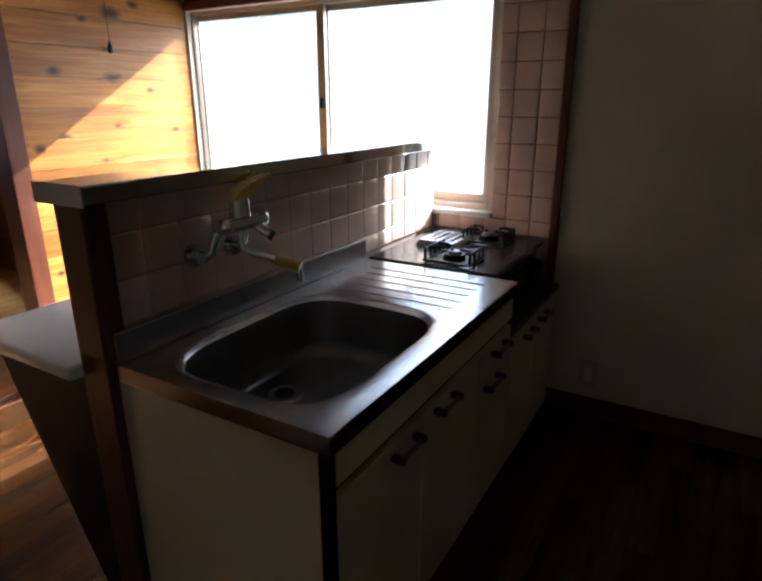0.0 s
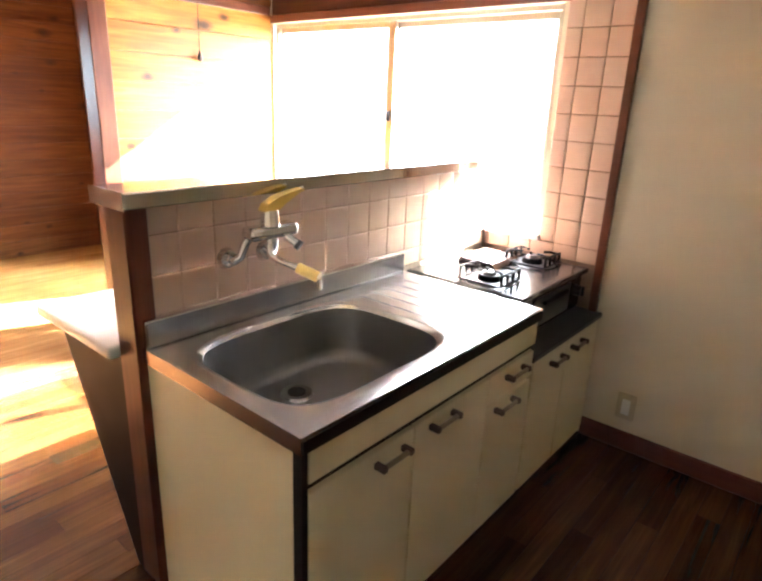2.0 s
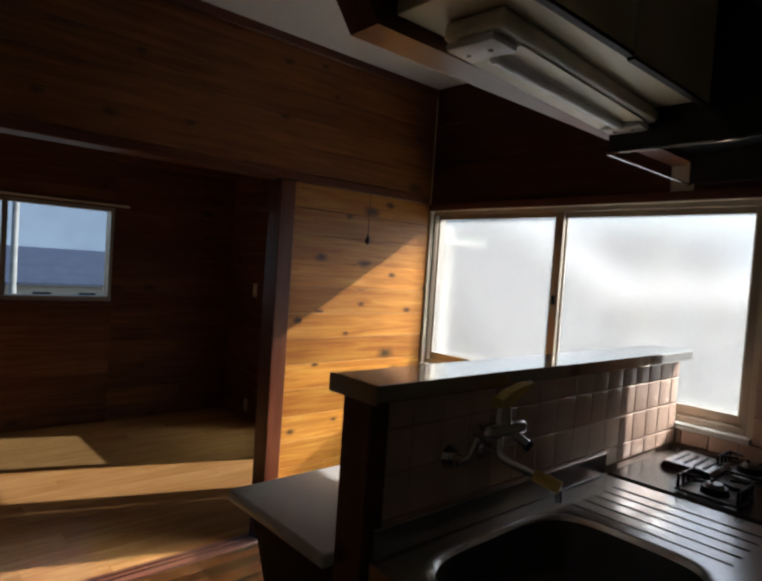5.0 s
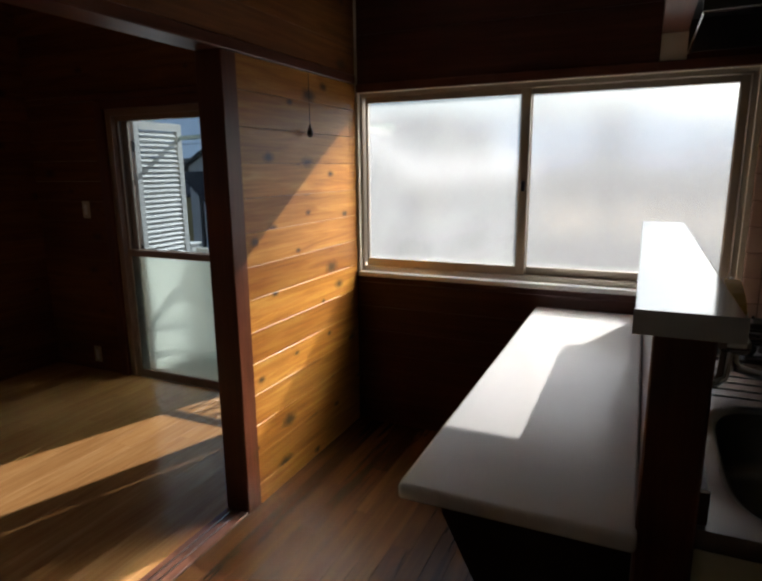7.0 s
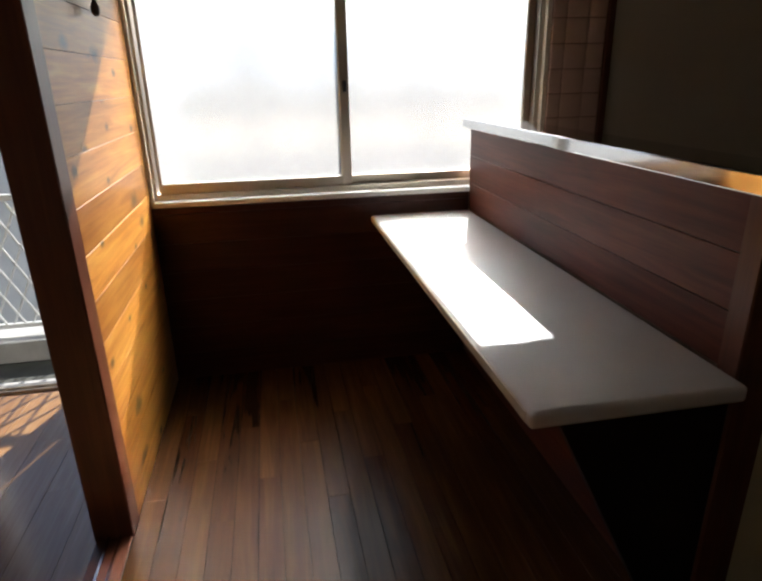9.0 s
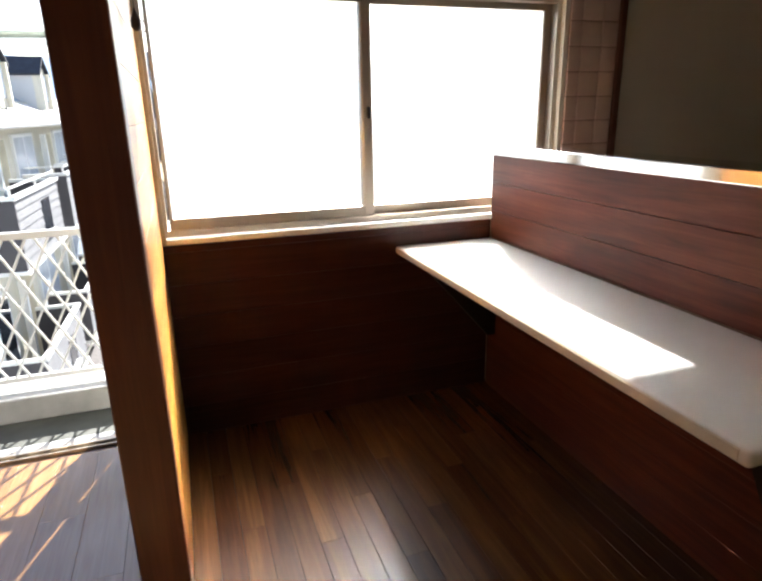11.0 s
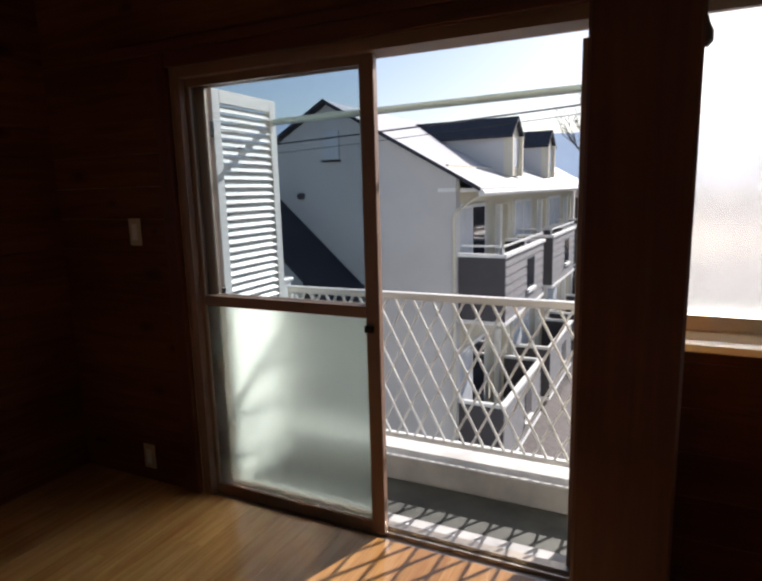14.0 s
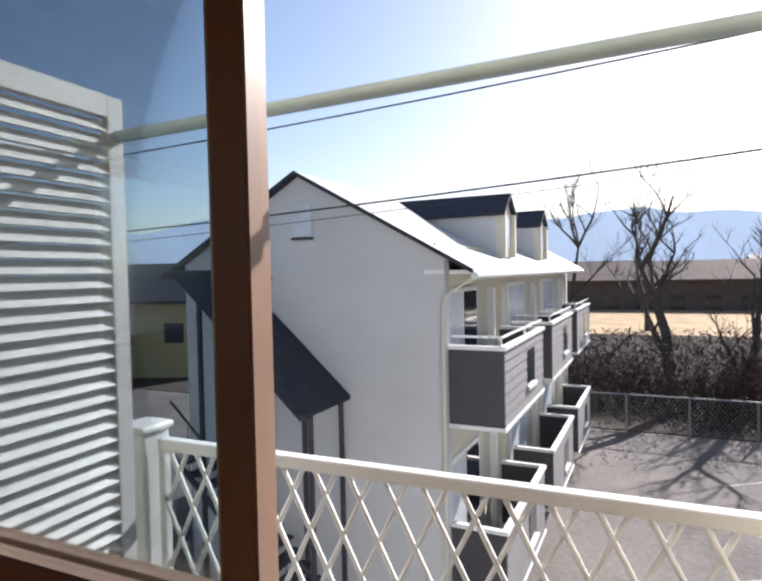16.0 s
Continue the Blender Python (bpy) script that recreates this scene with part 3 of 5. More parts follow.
for s in (-1, 1):
    k = part("knob", rod(bmesh.new(), (0.205, s * 0.232, 0.10), (0.235, s * 0.232, 0.10), 0.024, 18, 0.021), M_BLACKM, stove, "black control knob", True)
    part("grip", B(0.2355, 0.246, s * 0.232 - 0.005, s * 0.232 + 0.005, 0.08, 0.12, bevel=0.002), M_BLACKM, k)
    for xx in (-0.2, 0.16):
        part("foot", rod(bmesh.new(), (xx, s * 0.24, -0.001), (xx, s * 0.24, 0.013), 0.014, 10), M_RUBBER, stove, "black rubber foot")
    bx, by = 0.02, s * 0.185
    bu = part("burner", rod(bmesh.new(), (bx, by, 0.1885), (bx, by, 0.214), 0.046, 24, 0.040), M_BLACKM, stove, "black cast burner", True)
    part("burner_cap", rod(bmesh.new(), (bx, by, 0.2145), (bx, by, 0.226), 0.030, 20, 0.024), M_STEEL_BOWL, bu, "round metal burner cap", True)
    part("igniter", rod(bmesh.new(), (bx - 0.01, by, 0.226), (bx - 0.01, by, 0.238), 0.006, 8), M_BLACKM, bu)
    part("drip_ring", rod(bmesh.new(), (bx, by, 0.1885), (bx, by, 0.1925), 0.098, 32, 0.092), M_STEEL_BOWL, stove, "dull steel drip pan", True)
    gr = part("grate", B(bx - 0.095, bx + 0.095, by - 0.086, by - 0.078, 0.193, 0.200), M_BLACKM, stove, "black iron pan support")
    part("cross_bar", B(bx - 0.095, bx + 0.095, by + 0.078, by + 0.086, 0.193, 0.200), M_BLACKM, gr)
    for sx in (-1, 1):
        xp = bx + sx * 0.09
        side = bmesh.new()
        for z0, z1 in ((0.193, 0.201), (0.233, 0.242)):
            box(side, xp - 0.004, xp + 0.004, by - 0.072, by + 0.072, z0, z1, bevel=0.002)
        for yy in (-0.068, -0.022, 0.022, 0.068):
            box(side, xp - 0.004, xp + 0.004, by + yy - 0.005, by + yy + 0.005, 0.2005, 0.2335)
        part("side_frame", side, M_BLACKM, gr)
        for yy in (-0.045, 0.045):
            part("prong", tube(bmesh.new(), [(xp, by + yy, 0.238), (xp - sx * 0.03, by + yy * 0.85, 0.241), (xp - sx * 0.055, by + yy * 0.6, 0.239)], 0.0055, 8), M_BLACKM, gr, smooth=True)

cab = thing("wall_cabinet", "cream laminate wall cabinet hung above the sink", "cabinet")
part("body", B(-0.010, 0.283, -1.766, -0.775, 2.035, CEIL - 0.002, bevel=0.002), M_CREAM, cab)
for y0, y1, low_z in ((-1.766, -1.270, 2.026), (-1.270, -0.775, 2.020)):
    part("door", B(0.285, 0.302, y0 + 0.002, y1 - 0.002, low_z, CEIL - 0.03, bevel=0.002), M_CREAM, cab)
    part("edge_strip", B(0.2845, 0.3035, y0 + 0.001, y1 - 0.001, low_z - 0.010, low_z - 0.0005), M_DARKEDGE, cab, "dark brown lower edge strip")
lamp = thing("under_cabinet_lamp", "ivory fluorescent strip lamp, unlit, under the wall cabinet", "lamp", (0.085, -1.215, 2.034), turn=4.0)
part("housing", B(-0.070, 0.095, -0.455, 0.455, -0.045, -0.001, bevel=0.014, seg=3), M_LAMP, lamp, smooth=True)
for y0, y1 in ((-0.452, -0.352), (0.372, 0.452)):
    cap = part("end_cap", B(-0.062, 0.070, y0, y1, -0.068, -0.0455, bevel=0.010, seg=2), M_WHITE, lamp, "white end block with screws", True)
    for sx in (-0.03, 0.03):
        part("screw", rod(bmesh.new(), (sx, (y0 + y1) / 2, -0.0695), (sx, (y0 + y1) / 2, -0.068), 0.006, 10), M_BROWNPLATE, cap, "small dark screw")
part("reflector", prism(bmesh.new(), [(-0.066, -0.0455), (0.078, -0.0455), (0.078, -0.052), (0.020, -0.0485), (-0.010, -0.0485), (-0.066, -0.062)], 1, -0.351, 0.371), M_LAMP, lamp, "ivory folded reflector")
part("tube", rod(bmesh.new(), (0.005, -0.351, -0.0645), (0.005, 0.371, -0.0645), 0.0135, 14), M_TUBE, lamp, "white glass tube", True)

hood = thing("range_hood", "black enamelled range hood with bright rim above the stove", "range hood")
shell = [(-0.009, 1.905), (0.395, 1.910), (0.600, 1.946), (0.600, 2.04), (0.34, 2.36), (0.34, CEIL - 0.002), (-0.009, CEIL - 0.002)]
for y0, y1 in ((-0.771, -0.765), (-0.071, -0.065)):
    part("side_panel", prism(bmesh.new(), shell, 1, y0, y1), M_HOOD, hood)
part("front_panel", prism(bmesh.new(), [(0.594, 1.946), (0.600, 1.946), (0.600, 2.04), (0.34, 2.36), (0.334, 2.354), (0.594, 2.036)], 1, -0.7645, -0.0715), M_HOOD, hood)
part("chimney", B(0.334, 0.34, -0.7645, -0.0715, 2.362, CEIL - 0.002), M_HOOD, hood)
part("filter", prism(bmesh.new(), [(-0.007, 2.03), (0.38, 2.03), (0.58, 2.01), (0.58, 2.02), (0.38, 2.04), (-0.007, 2.04)], 1, -0.764, -0.072), M_BLACKM, hood, "dark grease filter")
part("rim", tube(bmesh.new(), [(-0.007, -0.773, 1.904), (0.395, -0.773, 1.909), (0.602, -0.773, 1.945)], 0.0045, 8), M_CHROME, hood, "bright folded rim", True)
part("rim", rod(bmesh.new(), (0.602, -0.773, 1.945), (0.602, -0.063, 1.945), 0.0045, 8), M_CHROME, hood, "bright folded rim", True)
part("rim", rod(bmesh.new(), (-0.007, -0.773, 1.904), (-0.007, -0.063, 1.904), 0.0045, 8), M_CHROME, hood, "bright folded rim", True)


def plate(name, label, at, w, h, vertical_inset=True):
    o = thing(name, label, name.replace("_", " "), at)
    part("frame", B(-w / 2, w / 2, -0.007, 0, -h / 2, h / 2, bevel=0.003), M_SWITCH, o)
    part("insert", B(-w * 0.22, w * 0.22, -0.010, -0.0072, -h * 0.3, h * 0.3, bevel=0.001), M_WHITE, o, "paler insert")
    return o


plate("wall_outlet", "beige power outlet plate low on the cream wall", (0.782, 0, 0.205), 0.078, 0.122)
plate("light_switch", "dark switch plate on the board wall beside the door", (-3.69, -0.013, 1.19), 0.072, 0.12)
plate("wall_outlet", "small power outlet low on the board wall", (-3.74, -0.013, 0.125), 0.072, 0.12)
cord = thing("pull_cord", "dark pull cord with a bead on the pine wall", "pull cord", (WEST + 0.03, -0.52, 1.62))
part("string", rod(bmesh.new(), (0, 0, 0.03), (0, 0, 0.265), 0.0014, 6), M_WIRE, cord)
bead = bmesh.new()
for (z0, r0), (z1, r1) in zip([(-0.024, 0.006), (-0.014, 0.014), (0.004, 0.014), (0.022, 0.006)], [(-0.014, 0.014), (0.004, 0.014), (0.022, 0.006), (0.034, 0.003)]):
    rod(bead, (0, 0, z0), (0, 0, z1), r0, 14, r1)
part("bead", bead, M_BROWNPLATE, cord, "dark brown bead", True)
ros = thing("ceiling_rosette", "round off-white ceiling rosette for a lamp", "ceiling rosette", (-1.0, -1.75, CEIL))
part("base", rod(bmesh.new(), (0, 0, -0.012), (0, 0, 0), 0.052, 28, 0.056), M_LAMP, ros, smooth=True)
part("socket", rod(bmesh.new(), (0, 0, -0.030), (0, 0, -0.0125), 0.033, 24, 0.036), M_LAMP, ros, smooth=True)

# ---------------------------------------------------------------- kitchen window
window = thing("window_1", "two-pane sliding window with frosted glass and beige sashes", "window", kind="structure")
part("window_frame", box(box(box(box(bmesh.new(), WX0, WX1, 0.03, 0.13, WZ0, WZ0 + 0.028), WX0, WX1, 0.03, 0.13, WZ1 - 0.022, WZ1), WX0, WX0 + 0.012, 0.03, 0.13, WZ0 + 0.028, WZ1 - 0.022), WX1 - 0.022, WX1, 0.03, 0.13, WZ0 + 0.028, WZ1 - 0.022), M_SASH, window)
part("window_sill", B(WX0, WX1 + 0.02, -0.022, 0.030, WZ0 - 0.022, WZ0 + 0.003, bevel=0.003), M_WHITE, window, "thin pale sill edge")


def sash(parent, x0, x1, y, z0, z1, ls, rs, bot, top_, mat, pane, mid=None, pane2=None, depth=0.026):
    s = part("sash", box(box(box(box(bmesh.new(), x0, x0 + ls, y, y + depth, z0, z1, bevel=0.003), x1 - rs, x1, y, y + depth, z0, z1, bevel=0.003),
                             x0 + ls, x1 - rs, y + 0.001, y + depth - 0.001, z0, z0 + bot), x0 + ls, x1 - rs, y + 0.001, y + depth - 0.001, z1 - top_, z1), mat, parent)
    cuts = [(z0 + bot, z1 - top_, pane)]
    if mid:
        part("mid_rail", B(x0 + ls, x1 - rs, y, y + depth, mid - 0.045, mid, bevel=0.003), mat, s)
        cuts = [(z0 + bot, mid - 0.045, pane2), (mid, z1 - top_, pane)]
    for a, b, m in cuts:
        g = part("pane", B(x0 + ls, x1 - rs, y + depth / 2 - 0.0015, y + depth / 2 + 0.0015, a, b), m, s)
        g.visible_shadow = m is not M_FROST
        part("gasket", box(box(bmesh.new(), x0 + ls, x0 + ls + 0.004, y + 0.004, y + depth / 2 - 0.002, a, b), x1 - rs - 0.004, x1 - rs, y + 0.004, y + depth / 2 - 0.002, a, b), M_SASH, s)
    return s


sash(window, -1.538, -0.655, 0.048, 0.913, 1.823, 0.010, 0.045, 0.044, 0.027, M_SASH, M_FROST)
sash(window, -0.700, 0.243, 0.080, 0.913, 1.823, 0.045, 0.034, 0.040, 0.027, M_SASH, M_FROST)
latch = part("latch", B(-0.686, -0.668, 0.030, 0.047, 1.335, 1.385, bevel=0.004), M_BLACKM, window, "dark crescent latch")
part("casing_top", B(WX0 + 0.0005, WX1 + 0.03, -0.022, 0.0, WZ1, WZ1 + 0.042, bevel=0.003), M_TRIM_X, window, "red-brown wooden casing")

# ---------------------------------------------------------------- balcony door
door = thing("door_1", "sliding balcony door, half open, clear above frosted glass", "sliding door", kind="structure")
part("door_frame", box(box(box(bmesh.new(), DX0, DX0 + 0.045, 0.0, 0.13, -0.04, DZ1), DX1 - 0.043, DX1, 0.0, 0.13, -0.04, DZ1), DX0 + 0.045, DX1 - 0.043, 0.0, 0.13, DZ1 - 0.04, DZ1), M_BRONZE, door)
part("threshold", box(box(box(bmesh.new(), DX0 + 0.045, DX1 - 0.043, 0.0, 0.15, -0.045, -0.015, bevel=0.003), DX0 + 0.045, DX1 - 0.043, 0.045, 0.052, -0.0149, 0.0), DX0 + 0.045, DX1 - 0.043, 0.085, 0.092, -0.0149, 0.0), M_SASH, door, "pale aluminium double track")
sash(door, -3.388, -2.527, 0.035, -0.012, 1.812, 0.018, 0.054, 0.052, 0.034, M_BRONZE, M_CLEAR, 0.915, M_FROST_DOOR, depth=0.03)
sash(door, -3.380, -2.545, 0.075, -0.012, 1.812, 0.050, 0.050, 0.050, 0.034, M_BRONZE, M_CLEAR, 0.915, M_FROST_DOOR, depth=0.03)
part("pull_latch", B(-2.585, -2.548, 0.018, 0.034, 0.818, 0.845, bevel=0.004), M_BLACKM, door, "small dark latch")
case = thing("door_casing", "red-brown wooden casing round the balcony door", "door frame", kind="structure")
part("side_board", B(DX0 - 0.075, DX0, -0.03, 0.0, 0.0, DZ1 + 0.06, bevel=0.003), M_TRIM_Z, case)
part("side_board", B(DX1, WEST2 - 0.013, -0.03, 0.0, 0.0, DZ1 + 0.06, bevel=0.003), M_TRIM_Z, case)
part("head_board", B(DX0 - 0.30, WEST2 - 0.013, -0.034, 0.0, DZ1 + 0.0605, DZ1 + 0.10, bevel=0.003), M_TRIM_X, case)
part("head_board", B(DX0, DX1, -0.03, 0.0, DZ1, DZ1 + 0.06, bevel=0.003), M_TRIM_X, case)

window2 = thing("window_2", "clear glass window in the end wall of the balcony room", "window", kind="structure")
part("window_frame", box(box(box(box(bmesh.new(), FARWEST - 0.12, FARWEST + 0.004, VY0, VY1, VZ0, VZ0 + 0.04), FARWEST - 0.12, FARWEST + 0.004, VY0, VY1, VZ1 - 0.03, VZ1),
                         FARWEST - 0.12, FARWEST + 0.004, VY0, VY0 + 0.03, VZ0 + 0.04, VZ1 - 0.03), FARWEST - 0.12, FARWEST + 0.004, VY1 - 0.03, VY1, VZ0 + 0.04, VZ1 - 0.03), M_SASH, window2)
part("meeting_stile", B(FARWEST - 0.08, FARWEST - 0.05, -1.90, -1.86, VZ0 + 0.04, VZ1 - 0.03), M_SASH, window2)
for y0, y1 in ((VY0 + 0.03, -1.90), (-1.86, VY1 - 0.03)):
    g = part("pane", B(FARWEST - 0.066, FARWEST - 0.063, y0, y1, VZ0 + 0.04, VZ1 - 0.03), M_CLEAR, window2)
    g.visible_shadow = False
part("curtain_rail", B(FARWEST + 0.012, FARWEST + 0.04, VY0 - 0.1, VY1 + 0.11, VZ1 + 0.012, VZ1 + 0.03, bevel=0.004), M_LAMP, window2, "ivory curtain rail")
part("window_sill", B(FARWEST, FARWEST + 0.03, VY0 - 0.03, VY1 + 0.03, VZ0 - 0.03, VZ0 - 0.001, bevel=0.003), M_TRIM_Y, window2)


# ---------------------------------------------------------------- balcony
solid("balcony_slab", B(-3.75, 0.6, 0.141, 1.02, -0.50, -0.155), M_CONC, "stained grey concrete balcony floor", "balcony floor", "structure")
solid("balcony_kerb", B(-3.75, 0.6, 0.712, 0.98, -0.155, -0.022, bevel=0.006), M_KERB, "pale concrete kerb along the balcony edge", "kerb", "structure")
solid("door_step", B(-3.5, -1.6, 0.15, 0.27, -0.155, -0.06, bevel=0.004), M_KERB, "pale concrete step below the balcony door", "step", "structure")
rail = thing("balcony_railing", "white metal balcony railing with a diamond lattice", "railing")
RY, RX0, RX1 = 0.85, -3.50, 0.55
part("top_rail", B(RX0, RX1, RY - 0.02, RY + 0.02, 0.785, 0.822, bevel=0.006, seg=2), M_WHITE, rail)
part("bottom_rail", B(RX0, RX1, RY - 0.016, RY + 0.016, 0.018, 0.046, bevel=0.004), M_WHITE, rail)
post = part("corner_post", B(-3.62, -3.52, RY - 0.055, RY + 0.055, -0.022, 0.84, bevel=0.008, seg=2), M_WHITE, rail, "square white corner post")
part("post_cap", B(-3.632, -3.508, RY - 0.067, RY + 0.067, 0.841, 0.862, bevel=0.006), M_WHITE, post)
for px in (-3.49, -0.9, 0.53):
    part("upright", B(px - 0.012, px + 0.012, RY - 0.012, RY + 0.012, -0.022, 0.785), M_WHITE, rail)
LW, LH, LZ0, LZ1 = 0.104, 0.205, 0.042, 0.789
run = (LZ1 - LZ0) * LW / LH
i = 0
x = RX0 - run
while x < RX1:
    for s, dy in ((1, -0.004), (-1, 0.004)):
        a, b = (x, LZ1), (x + run, LZ0)
        if s < 0:
            a, b = (x, LZ0), (x + run, LZ1)
        lo, hi = max(a[0], RX0), min(b[0], RX1)
        if hi - lo > 0.01:
            za = a[1] + (b[1] - a[1]) * (lo - a[0]) / run
            zb = a[1] + (b[1] - a[1]) * (hi - a[0]) / run
            part("lattice_bar", rod(bmesh.new(), (lo, RY + dy, za), (hi, RY + dy, zb), 0.0072, 6), M_WHITE, rail)
    x += LW
pole = thing("laundry_pole", "pale green plastic laundry pole across the balcony", "laundry pole")
part("pole", rod(bmesh.new(), (-3.40, 0.60, 1.690), (-1.60, 0.60, 1.716), 0.016, 14), M_POLE, pole, smooth=True)
part("bracket", box(bmesh.new(), -1.645, -1.630, 0.141, 0.63, 1.664, 1.691, bevel=0.002), M_WHITE, pole, "white wall bracket")
part("bracket", box(bmesh.new(), -3.58, -3.565, 0.141, 0.63, 1.645, 1.670, bevel=0.002), M_WHITE, pole, "white wall bracket")
part("pole_end", rod(bmesh.new(), (-3.60, 0.60, 1.687), (-3.40, 0.60, 1.690), 0.016, 14), M_POLE, pole)


def shutter(x, y0, y1, turn, label, capped=False):
    """A louvred shutter leaf that stands out from the wall at its hinge."""
    s = thing("louvre_shutter", label, "shutter", (x, y0, 0), group="louvred shutters of the balcony door", turn=turn)
    w, z0, z1, st, d = y1 - y0, -0.03, 1.79, 0.052, 0.014
    part("frame", box(box(box(box(bmesh.new(), -d, d, 0, st, z0, z1, bevel=0.003), -d, d, w - st, w, z0, z1, bevel=0.003), -d, d, st, w - st, z1 - 0.055, z1), -d, d, st, w - st, z0, z0 + 0.07), M_LOUVRE, s)
    z = z0 + 0.085
    mesh = None
    while z < z1 - 0.06:
        if mesh is None:
            bm = prism(bmesh.new(), [(-0.012, 0.017), (-0.015, 0.013), (0.011, -0.017), (0.014, -0.014)], 1, st, w - st)
            mesh = finish(bm, "slat", M_LOUVRE)
        piece("slat", mesh, s, (0, 0, z))
        z += 0.036
    if capped:
        part("edge_profile", B(-0.022, 0.0365, -0.043, -0.001, z0, z1, bevel=0.003), M_BRONZE, s, "brown metal edge profile")
    for hz in (0.12, 0.9, 1.62):
        if capped:
            part("hinge", B(0.002, 0.037, -0.056, -0.0435, hz - 0.035, hz + 0.035, bevel=0.003), M_BLACKM, s, "dark hinge block")
            continue
        part("hinge", B(-0.02, 0.02, -0.03, -0.001, hz - 0.035, hz + 0.035, bevel=0.003), M_BLACKM, s, "dark hinge block")
    return s


shutter(-3.362, 0.145, 0.618, 1.5, "ivory louvred shutter swung open beside the sash")
shutter(-1.826, 0.175, 0.50, -3.0, "ivory louvred shutter folded open at the door jamb", True)

# ---------------------------------------------------------------- outdoors
GROUND = -4.3
M_SIDING = painted("pale_grey_stucco", (0.56, 0.56, 0.55), 0.85, 0.08, 1.2, 0.3, 80)
M_CREAMW = painted("cream_render", (0.66, 0.62, 0.50), 0.85, 0.08, 2.0, 0.2, 80)
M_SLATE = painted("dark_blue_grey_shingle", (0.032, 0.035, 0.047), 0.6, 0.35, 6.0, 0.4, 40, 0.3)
# Shingle of the sunny slope: the sun's brightness is put into the pale colour.
M_ROOFLT = painted("sunlit_roof_shingle", (0.52, 0.51, 0.50), 0.35, 0.12, 3.0, 0.3, 40)
M_CHAR = painted("charcoal_panel", (0.055, 0.052, 0.058), 0.6, 0.12, 4.0)
M_GREYSID = painted("grey_lap_siding", (0.20, 0.20, 0.205), 0.7, 0.15, 5.0)
M_BLUEROOF = painted("blue_grey_roof_tile", (0.09, 0.115, 0.18), 0.5, 0.25, 1.5, 0.3, 12)
M_WINDK = painted("dark_window_glass", (0.03, 0.035, 0.045), 0.08, 0.2, 2.0)
M_CURT = painted("white_curtained_glass", (0.60, 0.64, 0.68), 0.25, 0.15, 3.0)
M_ASPH = Nodes("sunlit_gravel_lot")
gv, _ = M_ASPH.coords((1, 1, 1))
# Coarse mottle: uneven lot, with dappled tree shade put into the colour too.
g1 = M_ASPH.noise(gv, 0.35, 6, 0.6)
g2 = M_ASPH.noise(gv, 9.0, 5)
gc = M_ASPH.mix(0.5, M_ASPH.ramp(g1, [(0.38, (0.055, 0.049, 0.047)), (0.50, (0.12, 0.108, 0.102)), (0.62, (0.165, 0.148, 0.14))]), M_ASPH.ramp(g2, [(0.3, (0.065, 0.058, 0.055)), (0.7, (0.17, 0.153, 0.145))]))
M_ASPH.bump(g2, 0.4, 0.02)
M_ASPH = M_ASPH.done(gc, 0.9)
M_BRUSH = painted("dry_brown_twigs", (0.046, 0.030, 0.024), 0.9, 0.4, 2.0)
M_REDTWIG = painted("reddish_twigs", (0.14, 0.065, 0.045), 0.9, 0.3, 2.0)
M_BARK = painted("grey_brown_bark", (0.075, 0.06, 0.05), 0.9, 0.4, 5.0, 0.5, 30)
M_DRYGRASS = painted("dry_tan_grass", (0.36, 0.25, 0.12), 0.95, 0.4, 0.6, 0.6, 8)
M_FENCE = metal("grey_chain_link", (0.30, 0.31, 0.31), 0.5)
# Distance haze is put into the colour, and a glow lifts the backlit hills.
M_MOUNT = painted("glowing_hazy_hills", (0.30, 0.37, 0.46), 1.0, 0.45, 0.012, 0.0, 1)
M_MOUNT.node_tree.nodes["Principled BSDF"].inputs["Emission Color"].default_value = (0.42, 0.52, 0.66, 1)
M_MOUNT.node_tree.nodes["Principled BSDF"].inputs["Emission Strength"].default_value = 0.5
M_HOUSEW = painted("ochre_house_wall", (0.46, 0.36, 0.17), 0.85, 0.12, 1.0)
M_BROWNW = painted("brown_shed_wall", (0.12, 0.085, 0.07), 0.85, 0.2, 1.0)
M_SHRUB = painted("dull_green_shrub", (0.06, 0.075, 0.03), 0.9, 0.4, 3.0)

solid("ground", B(-400, 400, 1.6, 700, GROUND - 0.3, GROUND), M_ASPH, "sunlit grey-brown gravel lot and open ground", "ground", "structure")
solid("ground_west", B(-400, -6.1, -200, 1.6, GROUND - 0.3, GROUND), M_ASPH, "grey-brown ground beside the house", "ground", "structure")

RISE = 0.493
FOOT = GROUND - RISE      # the lot, seen from the level of the apartment house
apt = thing("apartment_house", "pale grey two-storey apartment house with charcoal balconies", "house", (-4.645, 7.276, RISE), turn=-1.4)
L, WD = 12.1, 4.85
SL = 0.556
wall_out = [(-WD, FOOT), (0, FOOT), (0, 1.03), (-WD / 2, 1.03 + SL * WD / 2), (-WD, 1.03)]
part("end_wall", prism(bmesh.new(), wall_out, 1, 0, 0.2), M_SIDING, apt)
part("end_wall", prism(bmesh.new(), wall_out, 1, L - 0.2, L), M_SIDING, apt)
part("front_wall", B(-0.32, -0.2, 0.2, L - 0.2, FOOT, 1.25), M_CREAMW, apt, "cream set-back front wall")
